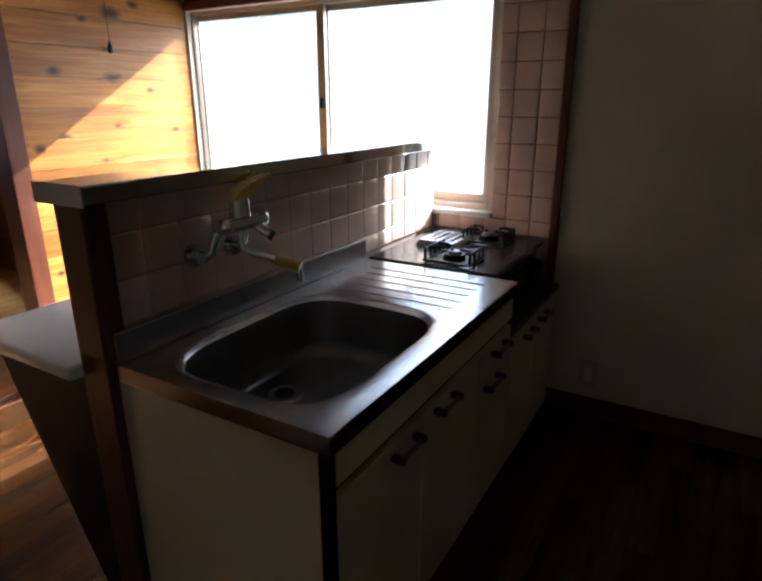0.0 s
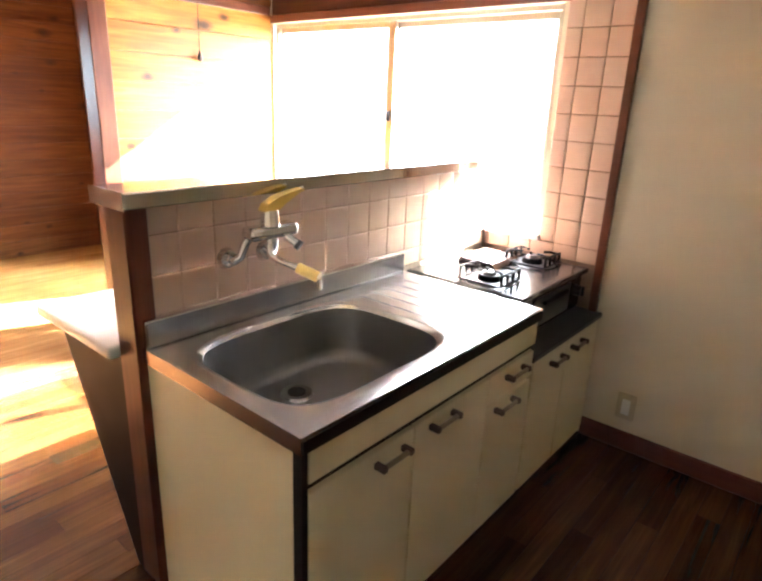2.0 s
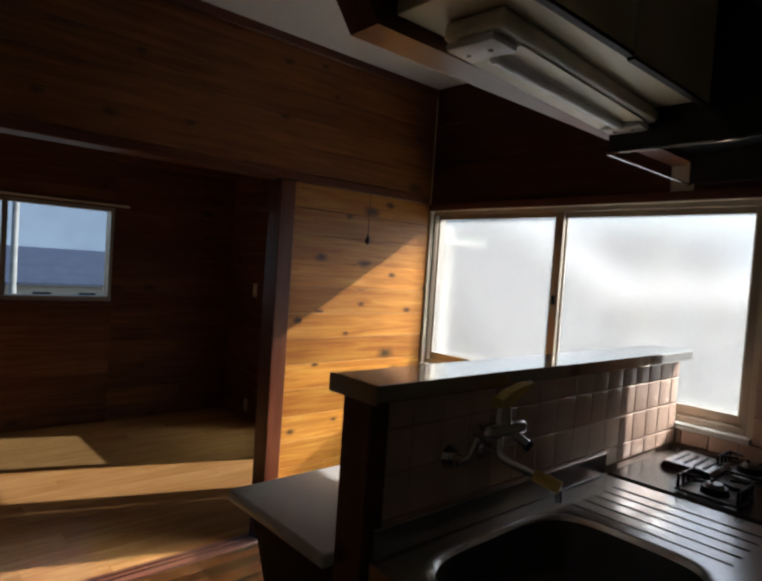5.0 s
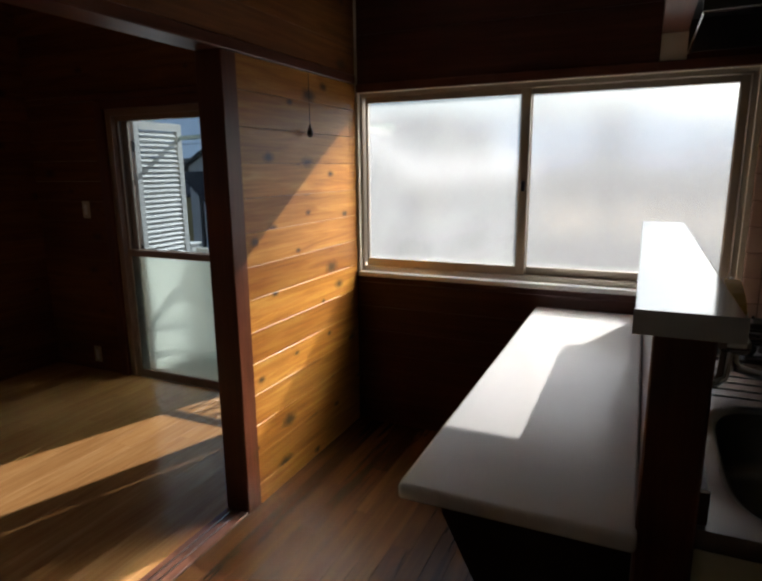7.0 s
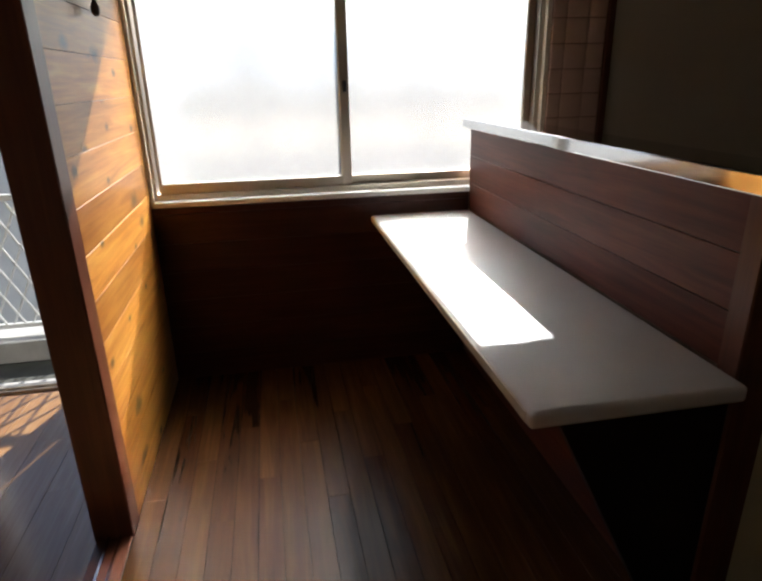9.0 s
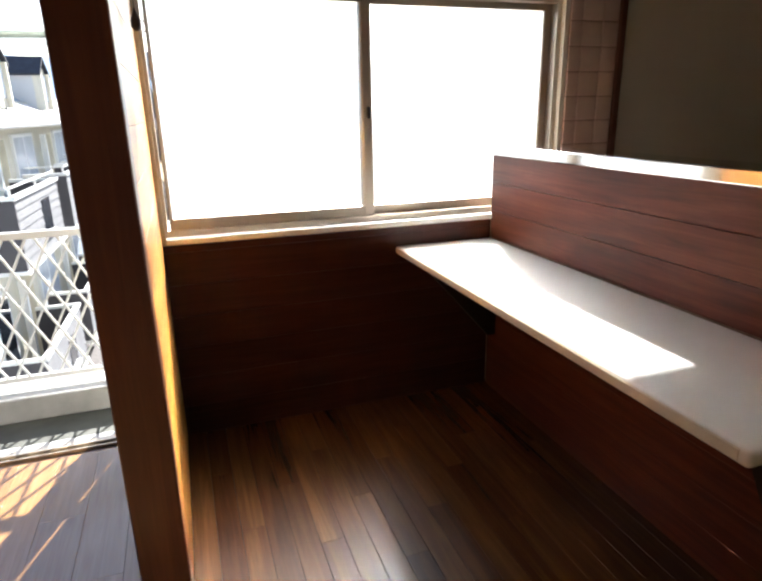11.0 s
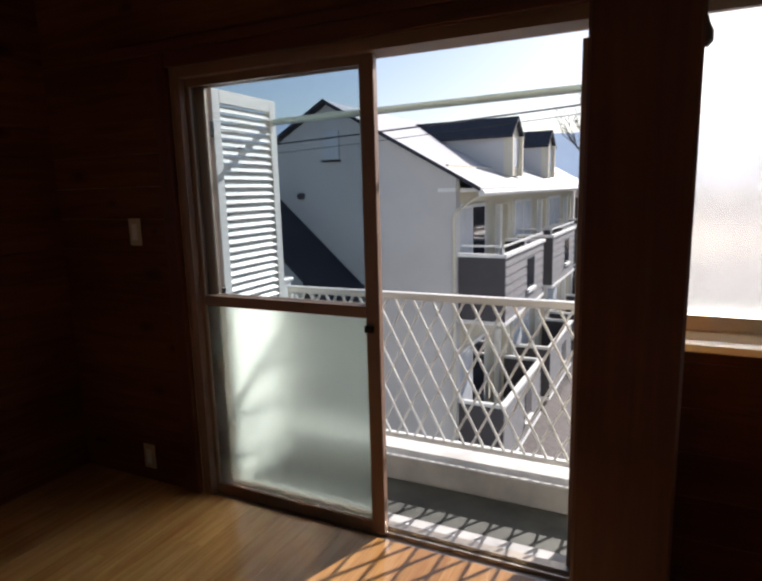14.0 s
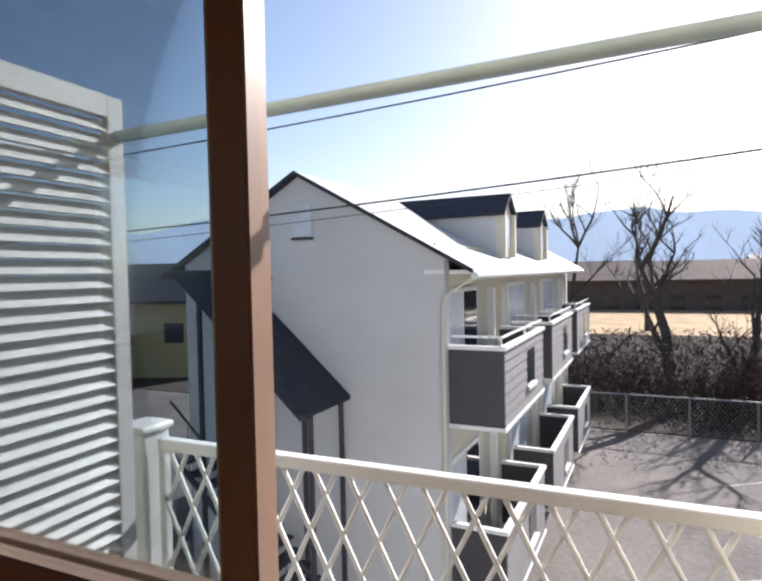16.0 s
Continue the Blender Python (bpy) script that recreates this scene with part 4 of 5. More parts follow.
part("back_wall", B(-WD, -WD + 0.15, 0.2, L - 0.2, FOOT, 0.95), M_SIDING, apt)
part("soffit", B(-0.5, 0.40, 0.2, L - 0.2, 0.79, 0.85), M_WHITE, apt)
part("fascia_beam", B(-0.12, 0.0, 0.2, L - 0.2, 0.62, 0.789), M_CREAMW, apt)
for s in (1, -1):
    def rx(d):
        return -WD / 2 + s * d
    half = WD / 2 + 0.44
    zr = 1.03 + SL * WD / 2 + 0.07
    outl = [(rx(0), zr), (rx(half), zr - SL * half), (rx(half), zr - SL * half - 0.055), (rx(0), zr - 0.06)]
    slope = part("roof", prism(bmesh.new(), outl, 1, -0.10, L + 0.2), M_ROOFLT if s > 0 else M_SLATE, apt, "shingle roof slope coloured pale as if sunlit" if s > 0 else "dark shingle roof")
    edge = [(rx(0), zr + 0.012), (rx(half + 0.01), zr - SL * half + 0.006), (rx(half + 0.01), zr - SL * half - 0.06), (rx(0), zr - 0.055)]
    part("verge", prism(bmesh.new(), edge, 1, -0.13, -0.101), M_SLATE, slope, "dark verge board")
part("gutter", rod(bmesh.new(), (0.47, -0.12, 0.77), (0.47, L + 0.15, 0.77), 0.055, 10), M_WHITE, apt, "white gutter", True)
part("downpipe", tube(bmesh.new(), [(0.45, 0.05, 0.73), (0.30, 0.03, 0.67), (0.03, -0.05, 0.49), (-0.02, -0.06, 0.37), (-0.02, -0.06, FOOT)], 0.024, 8), M_CREAMW, apt, "cream downpipe", True)
part("eave_return", B(-0.30, 0.0, -0.04, -0.001, 0.80, 0.86), M_WHITE, apt)
vent = part("wall_vent", B(-2.52, -2.18, -0.03, -0.001, 1.42, 1.92, bevel=0.005), M_CURT, apt, "small pale louvred gable vent")
part("vent_sill", B(-2.54, -2.16, -0.06, -0.001, 1.375, 1.415), M_CHAR, vent)
part("wall_lamp", rod(bmesh.new(), (-3.02, -0.10, 0.78), (-3.02, -0.001, 0.78), 0.06, 12), M_CHAR, apt, "small dark wall lamp", True)


def apt_balcony(y0, y1, zt, zb, railed):
    """One balcony box of the apartment house."""
    b = part("balcony", B(0.0, 0.80, y0 + 0.001, y0 + 0.05, zb, zt - 0.061), M_CHAR, apt, "charcoal balcony with white coping")
    bm = bmesh.new()
    n = 7
    h = (zt - 0.061 - zb) / n
    for k in range(n):
        prism(bm, [(0.748, zb + k * h), (0.806, zb + k * h), (0.790, zb + (k + 1) * h - 0.004), (0.748, zb + (k + 1) * h - 0.004)], 1, y0 + 0.051, y1 - 0.051)
    part("lap_siding", bm, M_GREYSID, b, "grey lap siding")
    part("side_panel", B(0.0, 0.80, y1 - 0.05, y1, zb, zt - 0.061), M_CHAR, b)
    part("coping", box(box(box(bmesh.new(), -0.0, 0.83, y0 - 0.02, y0 + 0.07, zt - 0.06, zt, bevel=0.004), 0.73, 0.83, y0 + 0.071, y1 - 0.071, zt - 0.06, zt, bevel=0.004), -0.0, 0.83, y1 - 0.07, y1 + 0.02, zt - 0.06, zt, bevel=0.004), M_WHITE, b, "white coping")
    part("slab", B(0.0, 0.82, y0 - 0.01, y1 + 0.01, zb - 0.06, zb - 0.001), M_WHITE, b, "white slab edge")
    if railed:
        part("hand_rail", box(box(box(box(bmesh.new(), 0.05, 0.78, y0 + 0.01, y0 + 0.04, zt + 0.11, zt + 0.14), 0.755, 0.785, y0 + 0.041, y1 - 0.041, zt + 0.11, zt + 0.14), 0.74, 0.77, y0 + 0.01, y0 + 0.04, zt + 0.001, zt + 0.109), 0.755, 0.785, (y0 + y1) / 2, (y0 + y1) / 2 + 0.03, zt + 0.001, zt + 0.109), M_WHITE, b, "white hand rail")
    ym = y0 + (y1 - y0) * 0.52
    win = part("opening", B(0.800, 0.812, ym, ym + 0.55, zb + 0.30, zb + 0.88), M_WINDK, b, "dark slot opening")
    part("opening_sill", B(0.813, 0.85, ym - 0.04, ym + 0.59, zb + 0.24, zb + 0.298), M_WHITE, win)


for k in range(3):
    y0 = 0.10 + k * 3.95
    apt_balcony(y0, y0 + 3.0, -0.22, -1.35, True)
    apt_balcony(y0, y0 + 3.0, -2.79, -3.99, False)
    for zf in (-1.35, -3.99):
        wdw = part("window", B(-0.199, -0.14, y0 + 0.35, y0 + 2.0, zf + 0.05, zf + 1.92), M_WHITE, apt, "white framed balcony window")
        part("pane", B(-0.139, -0.133, y0 + 0.42, y0 + 1.14, zf + 0.12, zf + 1.85), M_CURT, wdw)
        part("pane", B(-0.139, -0.133, y0 + 1.21, y0 + 1.93, zf + 0.12, zf + 1.85), M_WINDK if k == 0 else M_CURT, wdw)
        part("partition", B(-0.5, -0.002, y0 + 3.18, y0 + 3.24, zf + 0.02, zf + 1.85), M_CREAMW, apt, "cream partition between balconies")
        part("floor_slab", B(-0.5, 0.0, y0 - 0.05, y0 + 3.4, zf - 0.06, zf), M_WHITE, apt)
        part("side_post", B(-0.12, -0.005, y0 + 2.6, y0 + 2.72, zf + 0.01, zf + 1.86), M_WHITE, apt)


def dormer(yc):
    """A narrow gabled dormer on the roof slope."""
    w, zb, ze, za, xf = 0.44, 1.08, 1.91, 2.30, 0.10

    def roof_x(z):
        return -WD / 2 + (1.03 + SL * WD / 2 + 0.07 - z) / SL
    d = part("dormer", prism(bmesh.new(), [(yc - w, zb), (yc + w, zb), (yc + w, ze), (yc, za - 0.06), (yc - w, ze)], 0, xf - 0.1, xf), M_CREAMW, apt, "narrow gabled dormer")
    part("cheek", prism(bmesh.new(), [(xf - 0.1, zb), (xf - 0.1, ze), (roof_x(ze), ze)], 1, yc - w, yc - w + 0.05), M_SIDING, d, "pale dormer cheek")
    part("cheek", prism(bmesh.new(), [(xf - 0.1, zb), (xf - 0.1, ze), (roof_x(ze), ze)], 1, yc + w - 0.05, yc + w), M_SIDING, d, "pale dormer cheek")
    for s in (-1, 1):
        bm = bmesh.new()
        y_out, z_out = yc + s * (w + 0.09), ze - 0.02
        p = [(xf + 0.10, yc, za), (xf + 0.10, y_out, z_out), (roof_x(z_out) - 0.1, y_out, z_out), (roof_x(za) - 0.1, yc, za)]
        lo_ = [bm.verts.new((a, b, c - 0.05)) for a, b, c in p]
        hi_ = [bm.verts.new(q) for q in p]
        bm.faces.new(hi_)
        bm.faces.new(lo_[::-1])
        for a in range(4):
            bm.faces.new((lo_[a], lo_[(a + 1) % 4], hi_[(a + 1) % 4], hi_[a]))
        part("dormer_roof", bm, M_SLATE, d, "dark shingled dormer roof")
    part("dormer_window", B(xf + 0.001, xf + 0.02, yc - 0.3, yc + 0.3, zb + 0.18, ze - 0.05), M_CURT, d, "pale dormer window")
    part("surround", B(xf + 0.001, xf + 0.09, yc - w, yc - w + 0.09, zb, ze), M_CREAMW, d, "cream surround")
    part("surround", B(xf + 0.001, xf + 0.09, yc + w - 0.09, yc + w, zb, ze), M_CREAMW, d, "cream surround")


dormer(3.3)
dormer(6.9)

stair = thing("outdoor_stair", "black steel outdoor stair with a sloping dark roof", "stair", (-4.63, 7.276, 0), turn=-1.4)
bm = bmesh.new()
p = [(-3.75, -0.03, 1.43), (-1.56, -0.03, -0.54), (-1.56, -1.42, -0.55), (-3.75, -1.42, 1.42)]
lo_ = [bm.verts.new((a, b, c - 0.06)) for a, b, c in p]
hi_ = [bm.verts.new(q) for q in p]
bm.faces.new(hi_)
bm.faces.new(lo_[::-1])
for a in range(4):
    bm.faces.new((lo_[a], lo_[(a + 1) % 4], hi_[(a + 1) % 4], hi_[a]))
part("stair_roof", bm, M_SLATE, stair, "dark corrugated sloping roof")
for px in (-1.68, -2.35, -3.0, -3.65):
    zt = -0.62 - (px + 1.56) * 0.90
    for py in (-0.98, -0.12):
        part("roof_post", B(px - 0.03, px + 0.03, py - 0.03, py + 0.03, GROUND, zt), M_CHAR, stair)
for k in range(15):
    part("tread", B(-1.45 - k * 0.2, -1.2 - k * 0.2, -0.95, -0.14, GROUND + 0.18 * (k + 1) - 0.04, GROUND + 0.18 * (k + 1)), M_CHAR, stair)
for dz in (0.0, 0.85):
    part("stringer" if dz == 0 else "hand_rail", rod(bmesh.new(), (-1.25, -0.98, GROUND + dz + 0.1), (-4.3, -0.98, GROUND + dz + 2.8), 0.045 if dz == 0 else 0.02, 8), M_CHAR, stair)
for k in range(14):
    xk = -1.35 - k * 0.2
    part("baluster", rod(bmesh.new(), (xk, -0.98, GROUND + 0.18 * (k + 1)), (xk, -0.98, GROUND + 0.18 * (k + 1) + 0.78), 0.008, 6), M_CHAR, stair)

# cables
for k, (a, b, r) in enumerate([((-14, 6.3, 1.995), (8, 6.3, 3.205), 0.013), ((-14, 6.3, 3.25), (8, 6.3, 4.31), 0.011), ((-14, 6.3, 1.80), (8, 6.3, 3.17), 0.006)]):
    pts = [Vector(a).lerp(Vector(b), i / 16) - Vector((0, 0, 0.25 * (1 - (i / 8 - 1) ** 2))) for i in range(17)]
    solid("overhead_cable", tube(bmesh.new(), pts, r, 6), M_WIRE, "thin dark overhead cable", "cable", group="overhead cables")


# painted bay lines on the lot
M_LINE = painted("worn_white_road_paint", (0.40, 0.39, 0.37), 0.9, 0.5, 8.0)
for k in range(5):
    bm = prism(bmesh.new(), [(-0.335 - 0.11 * k, 16.247 - 2.5 * k), (5.6 - 0.11 * k, 20.1 - 2.5 * k), (5.63 - 0.11 * k, 20.04 - 2.5 * k), (-0.305 - 0.11 * k, 16.187 - 2.5 * k)], 2, GROUND + 0.004, GROUND + 0.008) if k else prism(bmesh.new(), [(-0.335, 16.247), (2.9, 18.4), (2.93, 18.34), (-0.305, 16.187)], 2, GROUND + 0.004, GROUND + 0.008)
    solid("bay_line", bm, M_LINE, "worn white parking bay line on the lot", "road marking", "structure")


# fence, brush, trees, far houses, hills
fence = thing("chain_fence", "grey chain-link fence at the edge of the lot", "fence")
FY = 20.6
for k in range(12):
    part("post", rod(bmesh.new(), (-4.5 + k * 1.9, FY, GROUND), (-4.5 + k * 1.9, FY, GROUND + 1.35), 0.035, 8), M_FENCE, fence)
part("top_rail", rod(bmesh.new(), (-4.5, FY, GROUND + 1.33), (16.5, FY, GROUND + 1.33), 0.026, 8), M_FENCE, fence)
mesh_bm = bmesh.new()
for k in range(150):
    xk = -4.5 + k * 0.14
    for s in (1, -1):
        rod(mesh_bm, (xk if s > 0 else xk + 1.05, FY, GROUND + 0.05), (xk + 1.05 if s > 0 else xk, FY, GROUND + 1.3), 0.0035, 3)
tagged(part("wire_mesh", mesh_bm, M_FENCE, fence), kind="stuff")


def twigs(bm, at, height, spread, n, rnd, r=0.012):
    """A bush of thin bent stems."""
    for _ in range(n):
        base = Vector(at) + Vector((rnd.uniform(-spread, spread), rnd.uniform(-spread * 0.6, spread * 0.6), 0))
        tip = base + Vector((rnd.uniform(-0.8, 0.8), rnd.uniform(-0.6, 0.6), height * rnd.uniform(0.45, 1.0)))
        mid = base.lerp(tip, 0.5) + Vector((rnd.uniform(-0.25, 0.25), rnd.uniform(-0.2, 0.2), 0.1))
        rod(bm, base, mid, r, 3, r * 0.7)
        rod(bm, mid, tip, r * 0.7, 3, r * 0.25)
        for _ in range(3):
            q = mid.lerp(tip, rnd.uniform(0, 0.8))
            rod(bm, q, q + Vector((rnd.uniform(-0.45, 0.45), rnd.uniform(-0.3, 0.3), rnd.uniform(-0.05, 0.5))), r * 0.45, 3, r * 0.15)


rnd = random.Random(11)
bm = bmesh.new()
for k in range(46):
    twigs(bm, (-6 + k * 0.62, 21.8 + rnd.uniform(0, 5.0), GROUND), rnd.uniform(1.6, 2.9), 0.8, 46, rnd, 0.02)
for _ in range(26000):
    c = Vector((rnd.uniform(-6, 24), rnd.uniform(21.2, 27.2), GROUND + 3.0 * rnd.random() ** 1.3))
    n_ = Vector((rnd.uniform(-1, 1), rnd.uniform(-1, 1), rnd.uniform(-1, 1))).normalized()
    t_ = n_.orthogonal().normalized() * rnd.uniform(0.015, 0.035)
    n_ = n_ * rnd.uniform(0.08, 0.2)
    bm.faces.new([bm.verts.new(c + v) for v in (t_, n_, -t_, -n_)])
solid("brush_thicket", bm, M_BRUSH, "tangled dry brown brush behind the fence", "brush", "stuff")
bm = bmesh.new()
for k in range(12):
    twigs(bm, (0.7 + k * 0.55, 22.5 + rnd.uniform(0, 3), GROUND), rnd.uniform(3.0, 5.2), 0.6, 26, rnd, 0.018)
solid("reddish_bush", bm, M_REDTWIG, "tall bare bush with reddish twigs", "bush", "stuff")


def bare_tree(at, height, r, seed, lean=0.0, bushy=5):
    """A leafless tree: tapered trunk, limbs and twigs."""
    q = random.Random(seed)
    t = thing("bare_tree", "leafless grey-brown tree with a rough crown of twigs", "tree", at, group="bare trees beyond the fence")
    trunk, crown = bmesh.new(), bmesh.new()

    def grow(bm_, a, d, length, rad, level):
        pts = [Vector(a)]
        cur = d.normalized()
        n = 4
        for _ in range(n):
            cur = (cur + Vector((q.uniform(-0.22, 0.22), q.uniform(-0.22, 0.22), q.uniform(-0.05, 0.14)))).normalized()
            pts.append(pts[-1] + cur * length / n)
        for i in range(n):
            rod(bm_, pts[i], pts[i + 1], rad * (1 - 0.17 * i), 7 if level < 2 else 4, rad * (1 - 0.17 * (i + 1)))
        if level < 4:
            for _ in range(bushy if level < 3 else 4):
                i = q.randint(1, n)
                side = Vector((q.uniform(-1, 1), q.uniform(-1, 1), q.uniform(0.1, 0.9)))
                grow(crown, pts[i], (cur * 0.5 + side).normalized(), length * q.uniform(0.38, 0.62), rad * 0.42, level + 1)
    grow(trunk, (0, 0, 0), Vector((lean, 0, 1)), height * 0.62, r, 0)
    part("trunk", trunk, M_BARK, t)
    part("crown", crown, M_BARK, t)


bare_tree((-0.95, 24.0, GROUND), 9.6, 0.30, 3)
bare_tree((1.1, 24.4, GROUND), 8.4, 0.20, 5, 0.15)
bare_tree((-5.4, 32.0, GROUND + 1.3), 9.0, 0.18, 8)
bare_tree((-1.8, 36.0, -2.35), 6.5, 0.16, 12)
bare_tree((7.5, 27.0, GROUND), 7.5, 0.22, 21)
M_LITTER = painted("dark_leaf_litter", (0.055, 0.037, 0.028), 0.95, 0.5, 3.0, 0.6, 10)
solid("leaf_litter", prism(bmesh.new(), [(20.9, GROUND - 0.1), (34.0, GROUND - 0.1), (34.0, -2.36), (28.0, GROUND + 0.03), (20.9, GROUND + 0.03)], 0, -60, 80), M_LITTER, "dark brown leaf litter under the brush", "ground", "stuff")
solid("grass_field", B(-60, 80, 34.01, 54, GROUND - 0.1, -2.35), M_DRYGRASS, "dry tan grass strip beyond the brush", "grass", "stuff")


def far_house(at, w, d, h, rise, wall_mat, roof_mat, label, turn=0):
    o = thing("distant_house", label, "house", at, group="distant houses", turn=turn)
    part("wall", prism(bmesh.new(), [(-d / 2, 0), (d / 2, 0), (d / 2, h), (0, h + rise), (-d / 2, h)], 0, -w / 2, w / 2), wall_mat, o)
    for s in (1, -1):
        part("roof", prism(bmesh.new(), [(0, h + rise + 0.2), (s * (d / 2 + 0.5), h - 0.05), (s * (d / 2 + 0.5), h - 0.22), (0, h + rise + 0.01)], 0, -w / 2 - 0.4, w / 2 + 0.4), roof_mat, o)
    n = max(2, int(w / 2.6))
    for k in range(n):
        xk = -w / 2 + (k + 0.5) * w / n
        part("window", B(xk - 0.55, xk + 0.55, -d / 2 - 0.05, -d / 2 - 0.001, h * 0.45, h * 0.45 + 1.1), M_WINDK, o)
    return o


far_house((6, 58, GROUND), 34, 7, 4.6, 1.4, M_BROWNW, M_BROWNW, "long brown low building beyond the grass")
far_house((-6, 66, GROUND), 9, 7, 4.6, 1.6, M_CREAMW, M_SLATE, "pale distant house with a dark roof")
far_house((16, 74, GROUND), 14, 8, 5.0, 1.6, M_CREAMW, M_GREYSID, "pale distant house with a grey roof")
far_house((34, 80, GROUND), 16, 8, 5.5, 1.8, M_SIDING, M_SLATE, "grey distant house with a dark roof")
far_house((-28.8, 27, GROUND), 7, 8, 4.4, 1.9, M_HOUSEW, M_SLATE, "ochre house with a dark hipped-looking roof", 20)
far_house((-33, 60, GROUND), 14, 8, 4.5, 1.8, M_SIDING, M_SLATE, "grey distant house with a dark roof", -10)
far_house((-48, 7.5, GROUND), 17, 9, 3.3, 2.1, M_CREAMW, M_BLUEROOF, "pale low house with a blue-grey roof", 90)
far_house((-62, -6, GROUND), 12, 9, 4.4, 1.9, M_CREAMW, M_GREYSID, "pale low house with a grey roof", 90)
up = thing("utility_pole", "grey concrete utility pole beyond the end window", "utility pole", (-17, 0.2, GROUND))
part("shaft", rod(bmesh.new(), (0, 0, 0), (0, 0, 11), 0.10, 12, 0.07), M_KERB, up, smooth=True)
part("cross_arm", B(-0.05, 0.05, -0.9, 0.9, 8.2, 8.3), M_GREYSID, up)
bm = bmesh.new()
q = random.Random(2)
for _ in range(900):
    a, b = q.uniform(0, 6.283), q.uniform(0, 1.5)
    rr = 1.0 + q.uniform(-0.15, 0.08)
    c = Vector((1.5 * rr * math.cos(a) * math.cos(b), 1.5 * rr * math.sin(a) * math.cos(b), 1.25 * rr * math.sin(b)))
    n_ = Vector((q.uniform(-1, 1), q.uniform(-1, 1), q.uniform(-0.3, 1))).normalized() * 0.10
    t_ = n_.orthogonal().normalized() * 0.08
    bm.faces.new([bm.verts.new(c + v) for v in (t_, n_, -t_, -n_)])
sh = solid("round_shrub", bm, M_SHRUB, "clipped dull green shrub beside the road", "shrub")
sh.location = (-20.0, 2.3, GROUND)
bm = bmesh.new()
pts = []
for k in range(161):
    a = radians(-110 + k * 1.7)
    hgt = 56 + 22 * math.exp(-((math.degrees(a) + 37) / 7) ** 2) + 14 * noise.noise((k * 0.11, 0.3, 0)) + 8 * noise.noise((k * 0.37, 1.3, 0)) + 3 * noise.noise((k * 1.1, 3.0, 0))
    pts.append((math.sin(a) * 690, math.cos(a) * 690, hgt))
for (x0, y0, h0), (x1, y1, h1) in zip(pts, pts[1:]):
    bm.faces.new([bm.verts.new(v) for v in ((x0, y0, GROUND - 2), (x1, y1, GROUND - 2), (x1, y1, h1), (x0, y0, h0))])
solid("backdrop", bm, M_MOUNT, "blue mountain ridge on the horizon with glowing haze in its colour", "mountains", "structure")


# ---------------------------------------------------------------- boards, planks and tiles
def clad(parent, axis, face, plane, a0, a1, z0, z1, pitch, mat, thick=0.012, gap=0.0016):
    """Horizontal boards on a wall: axis 0 or 1 is the way that they run."""
    z = z0
    while z < z1 - 0.01:
        w = min(pitch, z1 - z) - gap
        at = [0, 0, z]
        at[axis] = a0
        at[1 - axis] = plane
        piece("board", board_mesh("board", a1 - a0, w, thick, mat, axis, face), parent, at)
        z += pitch


PITCH = 0.1385
Z0 = 0.926 - 6 * PITCH
clad(wall_middle, 1, 1, WEST - 0.012, -0.999, -0.001, 0.0, Z0, PITCH, M_PINE)
clad(wall_middle, 1, 1, WEST - 0.012, -0.999, -0.001, Z0, HEAD, PITCH, M_PINE)
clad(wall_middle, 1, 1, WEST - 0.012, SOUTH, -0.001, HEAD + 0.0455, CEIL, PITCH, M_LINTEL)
clad(wall_middle, 1, 1, WEST - 0.012, SOUTH, OPEN0 - 0.091, 0.0, HEAD, PITCH, M_PINE)
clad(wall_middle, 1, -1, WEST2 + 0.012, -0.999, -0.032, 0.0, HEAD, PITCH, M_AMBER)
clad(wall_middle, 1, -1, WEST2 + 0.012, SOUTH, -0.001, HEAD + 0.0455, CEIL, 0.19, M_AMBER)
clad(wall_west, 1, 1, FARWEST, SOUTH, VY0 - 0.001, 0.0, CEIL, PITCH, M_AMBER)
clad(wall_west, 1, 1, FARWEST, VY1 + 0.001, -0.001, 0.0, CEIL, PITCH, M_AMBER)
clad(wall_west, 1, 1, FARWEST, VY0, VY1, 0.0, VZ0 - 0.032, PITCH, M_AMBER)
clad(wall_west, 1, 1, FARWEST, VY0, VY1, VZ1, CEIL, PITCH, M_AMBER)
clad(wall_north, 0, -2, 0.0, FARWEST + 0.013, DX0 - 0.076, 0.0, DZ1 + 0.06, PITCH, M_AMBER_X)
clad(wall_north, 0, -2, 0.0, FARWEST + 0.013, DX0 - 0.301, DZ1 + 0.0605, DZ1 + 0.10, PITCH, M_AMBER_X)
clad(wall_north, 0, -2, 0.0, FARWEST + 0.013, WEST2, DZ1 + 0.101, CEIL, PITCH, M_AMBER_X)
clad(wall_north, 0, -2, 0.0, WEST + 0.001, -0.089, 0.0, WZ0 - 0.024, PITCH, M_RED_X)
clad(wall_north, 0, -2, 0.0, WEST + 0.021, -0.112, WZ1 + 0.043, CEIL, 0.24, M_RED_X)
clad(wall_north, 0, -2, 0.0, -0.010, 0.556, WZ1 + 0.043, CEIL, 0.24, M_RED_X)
clad(knee, 1, -1, -0.076, KS, -0.014, 0.0, 0.757, 0.126, M_RED_Y)
clad(knee, 1, -1, -0.076, KS, -0.014, 0.776, 1.163, 0.1295, M_RED_Y)

# wooden floors
rng = random.Random(4)
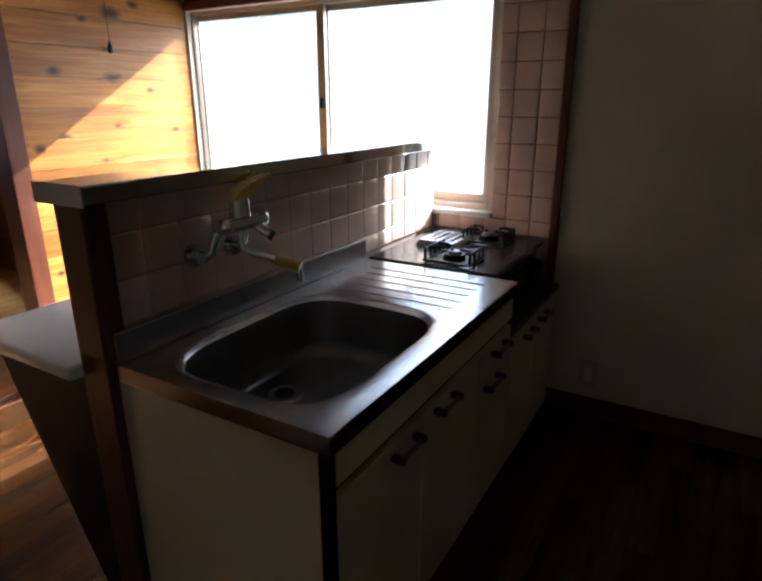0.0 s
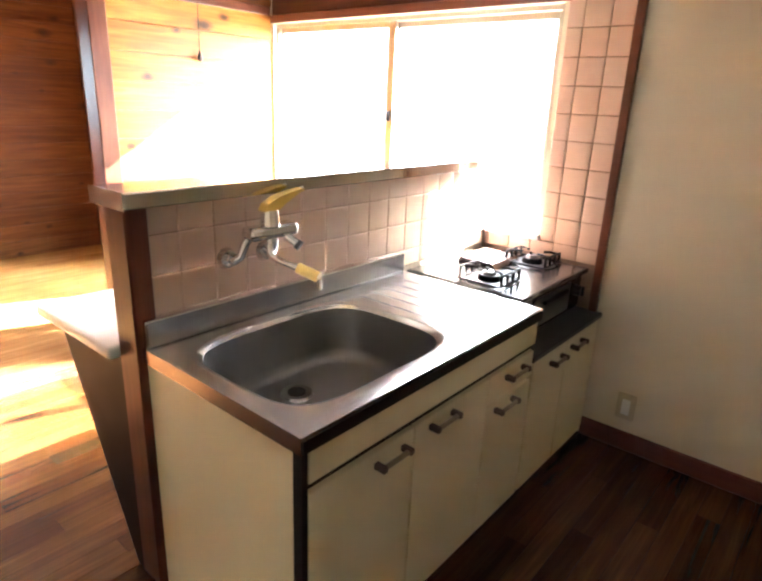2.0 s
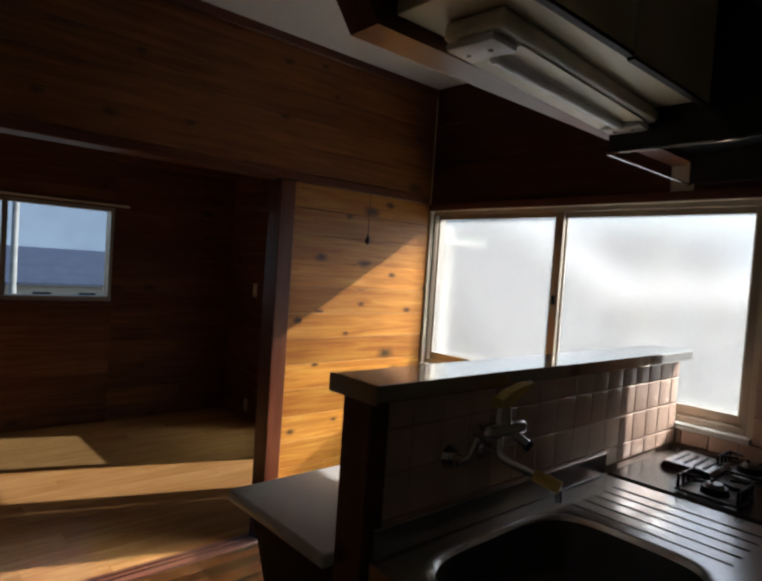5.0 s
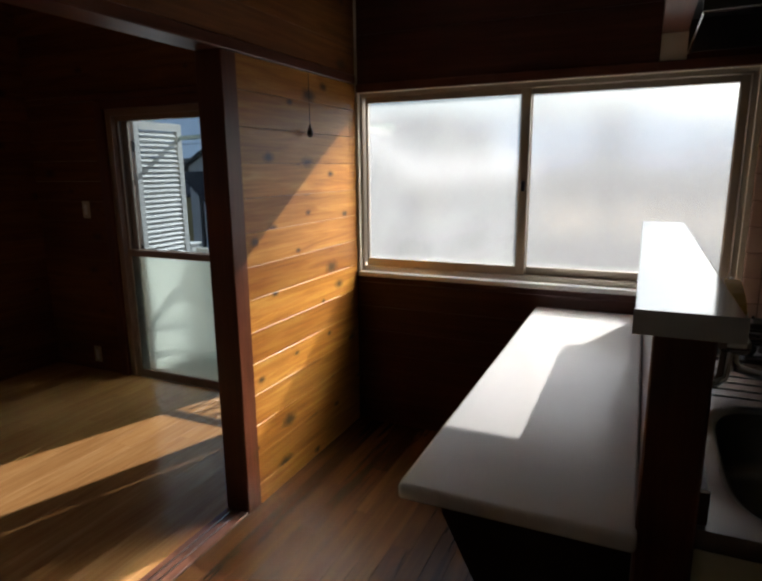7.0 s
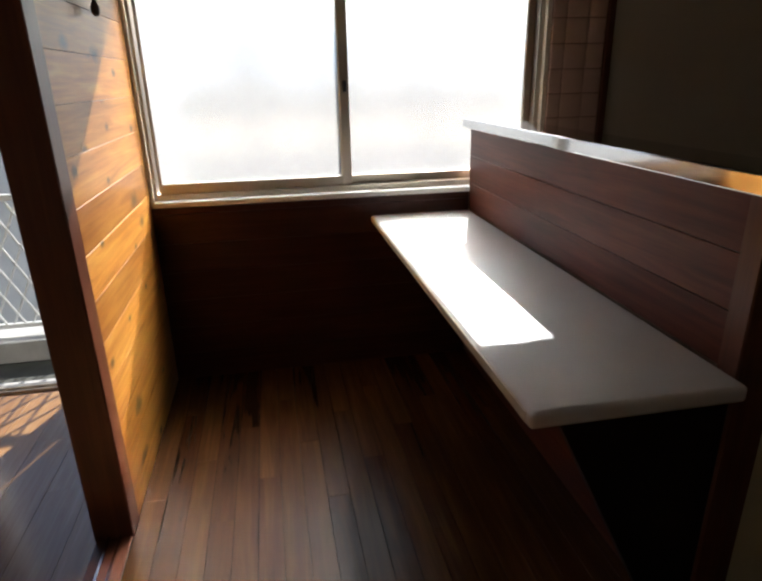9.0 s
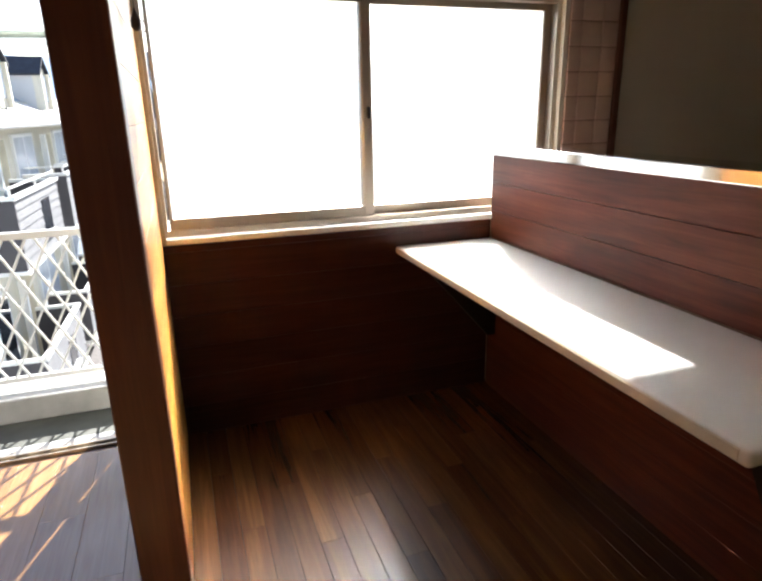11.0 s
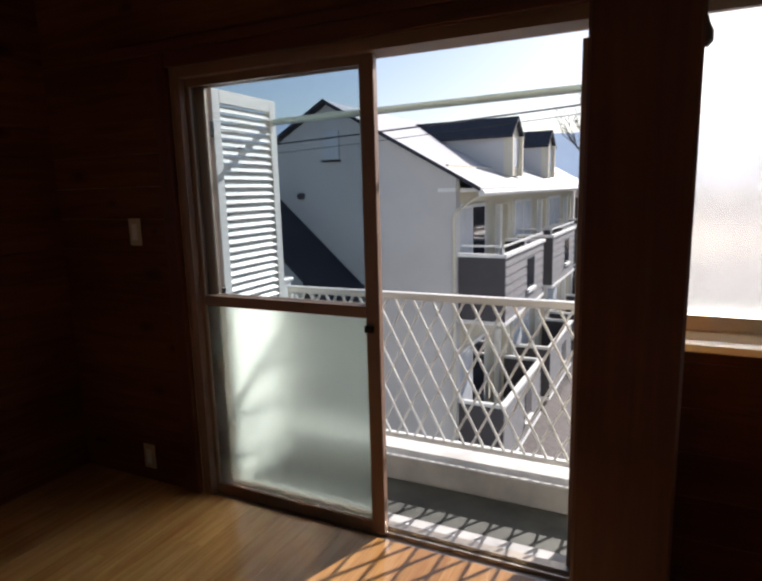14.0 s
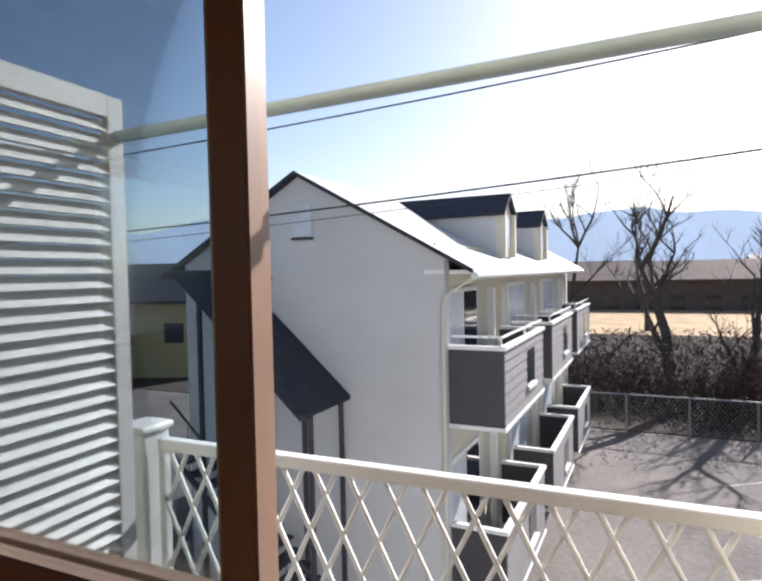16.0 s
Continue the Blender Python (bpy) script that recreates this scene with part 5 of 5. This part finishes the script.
for parent, x0, x1, mat, pw in ((floor, WEST + 0.001, EAST, M_FLOOR, 0.0805), (floor_2, FARWEST, WEST2 - 0.001, M_FLOOR_W, 0.151)):
    x = x0
    k = 0
    while x < x1 - 0.02:
        w = min(pw, x1 - x) - (0.001 if mat is M_FLOOR else 0.0005)
        cut = [SOUTH, -2.6 + 0.9 * ((k * 0.37) % 1.0), -1.1 + 0.9 * ((k * 0.61 + 0.2) % 1.0), -0.001]
        for a, b in zip(cut, cut[1:]):
            piece("plank", board_mesh("plank", b - a - 0.001, w, 0.012, mat, 1, 3), parent, (x, a, -0.012))
        x += pw
        k += 1


def tile_mesh(w, h, axis, face):
    """One glazed wall tile with pillowed edges; the wall's plane holds axis and z."""
    key = ("tile", round(w, 3), round(h, 3), axis)
    if key not in PIECES:
        bm = bmesh.new()
        rows = []
        for inset, d in ((0, 0), (0, 0.0055), (0.0022, 0.0078), (0.006, 0.0085)):
            ring = []
            for a, b in ((inset, inset), (w - inset, inset), (w - inset, h - inset), (inset, h - inset)):
                v = [0, 0, b]
                v[axis] = a
                v[1 - axis] = d * face
                ring.append(bm.verts.new(v))
            rows.append(ring)
        for r0, r1 in zip(rows, rows[1:]):
            for i in range(4):
                j = (i + 1) % 4
                bm.faces.new((r0[i], r0[j], r1[j], r1[i]))
        bm.faces.new(rows[-1])
        PIECES[key] = finish(bm, "tile", M_TILE, True)
    return PIECES[key]


def tiling(parent, axis, face, plane, a_lo, a_hi, z_lo, z_hi, a_ref, z_ref=0.975, p=0.11, hole=None):
    ka, kz = math.floor((a_lo - a_ref) / p), math.floor((z_lo - z_ref) / p)
    j = 3.2e-3
    z = z_ref + kz * p
    while z < z_hi - 0.01:
        a = a_ref + ka * p
        while a < a_hi - 0.01:
            l, r, b, t = max(a, a_lo), min(a + p, a_hi), max(z, z_lo), min(z + p, z_hi)
            if hole:
                hx, hz0, hz1 = hole
                if hz0 <= (b + t) / 2 <= hz1 and l < hx:
                    l = max(l, hx)
                elif l < hx and b < hz0 < t:
                    t = hz0
            if r - l > 0.012 and t - b > 0.012:
                at = [0, 0, b + j / 2]
                at[axis] = l + j / 2
                at[1 - axis] = plane
                piece("tile", tile_mesh(r - l - j, t - b - j, axis, face), parent, at)
            a += p
        z += p


tiling(knee, 1, 1, -0.010, KS, -0.012, 0.800, 1.163, -1.628)
grout = solid("tile_backing", box(box(bmesh.new(), 0.0, 0.557, -0.004, -0.0005, 0.60, WZ0 - 0.022), WX1 + 0.021, 0.557, -0.004, -0.0005, WZ0 - 0.022, WZ1 + 0.042), M_GROUT, "brown grouted backing of the wall tiles", "tiling", "structure")
tiling(grout, 0, -1, -0.004, 0.0, 0.556, 0.800, WZ1 + 0.042, 0.355, hole=(WX1 + 0.021, WZ0 - 0.022, WZ1 + 0.05))
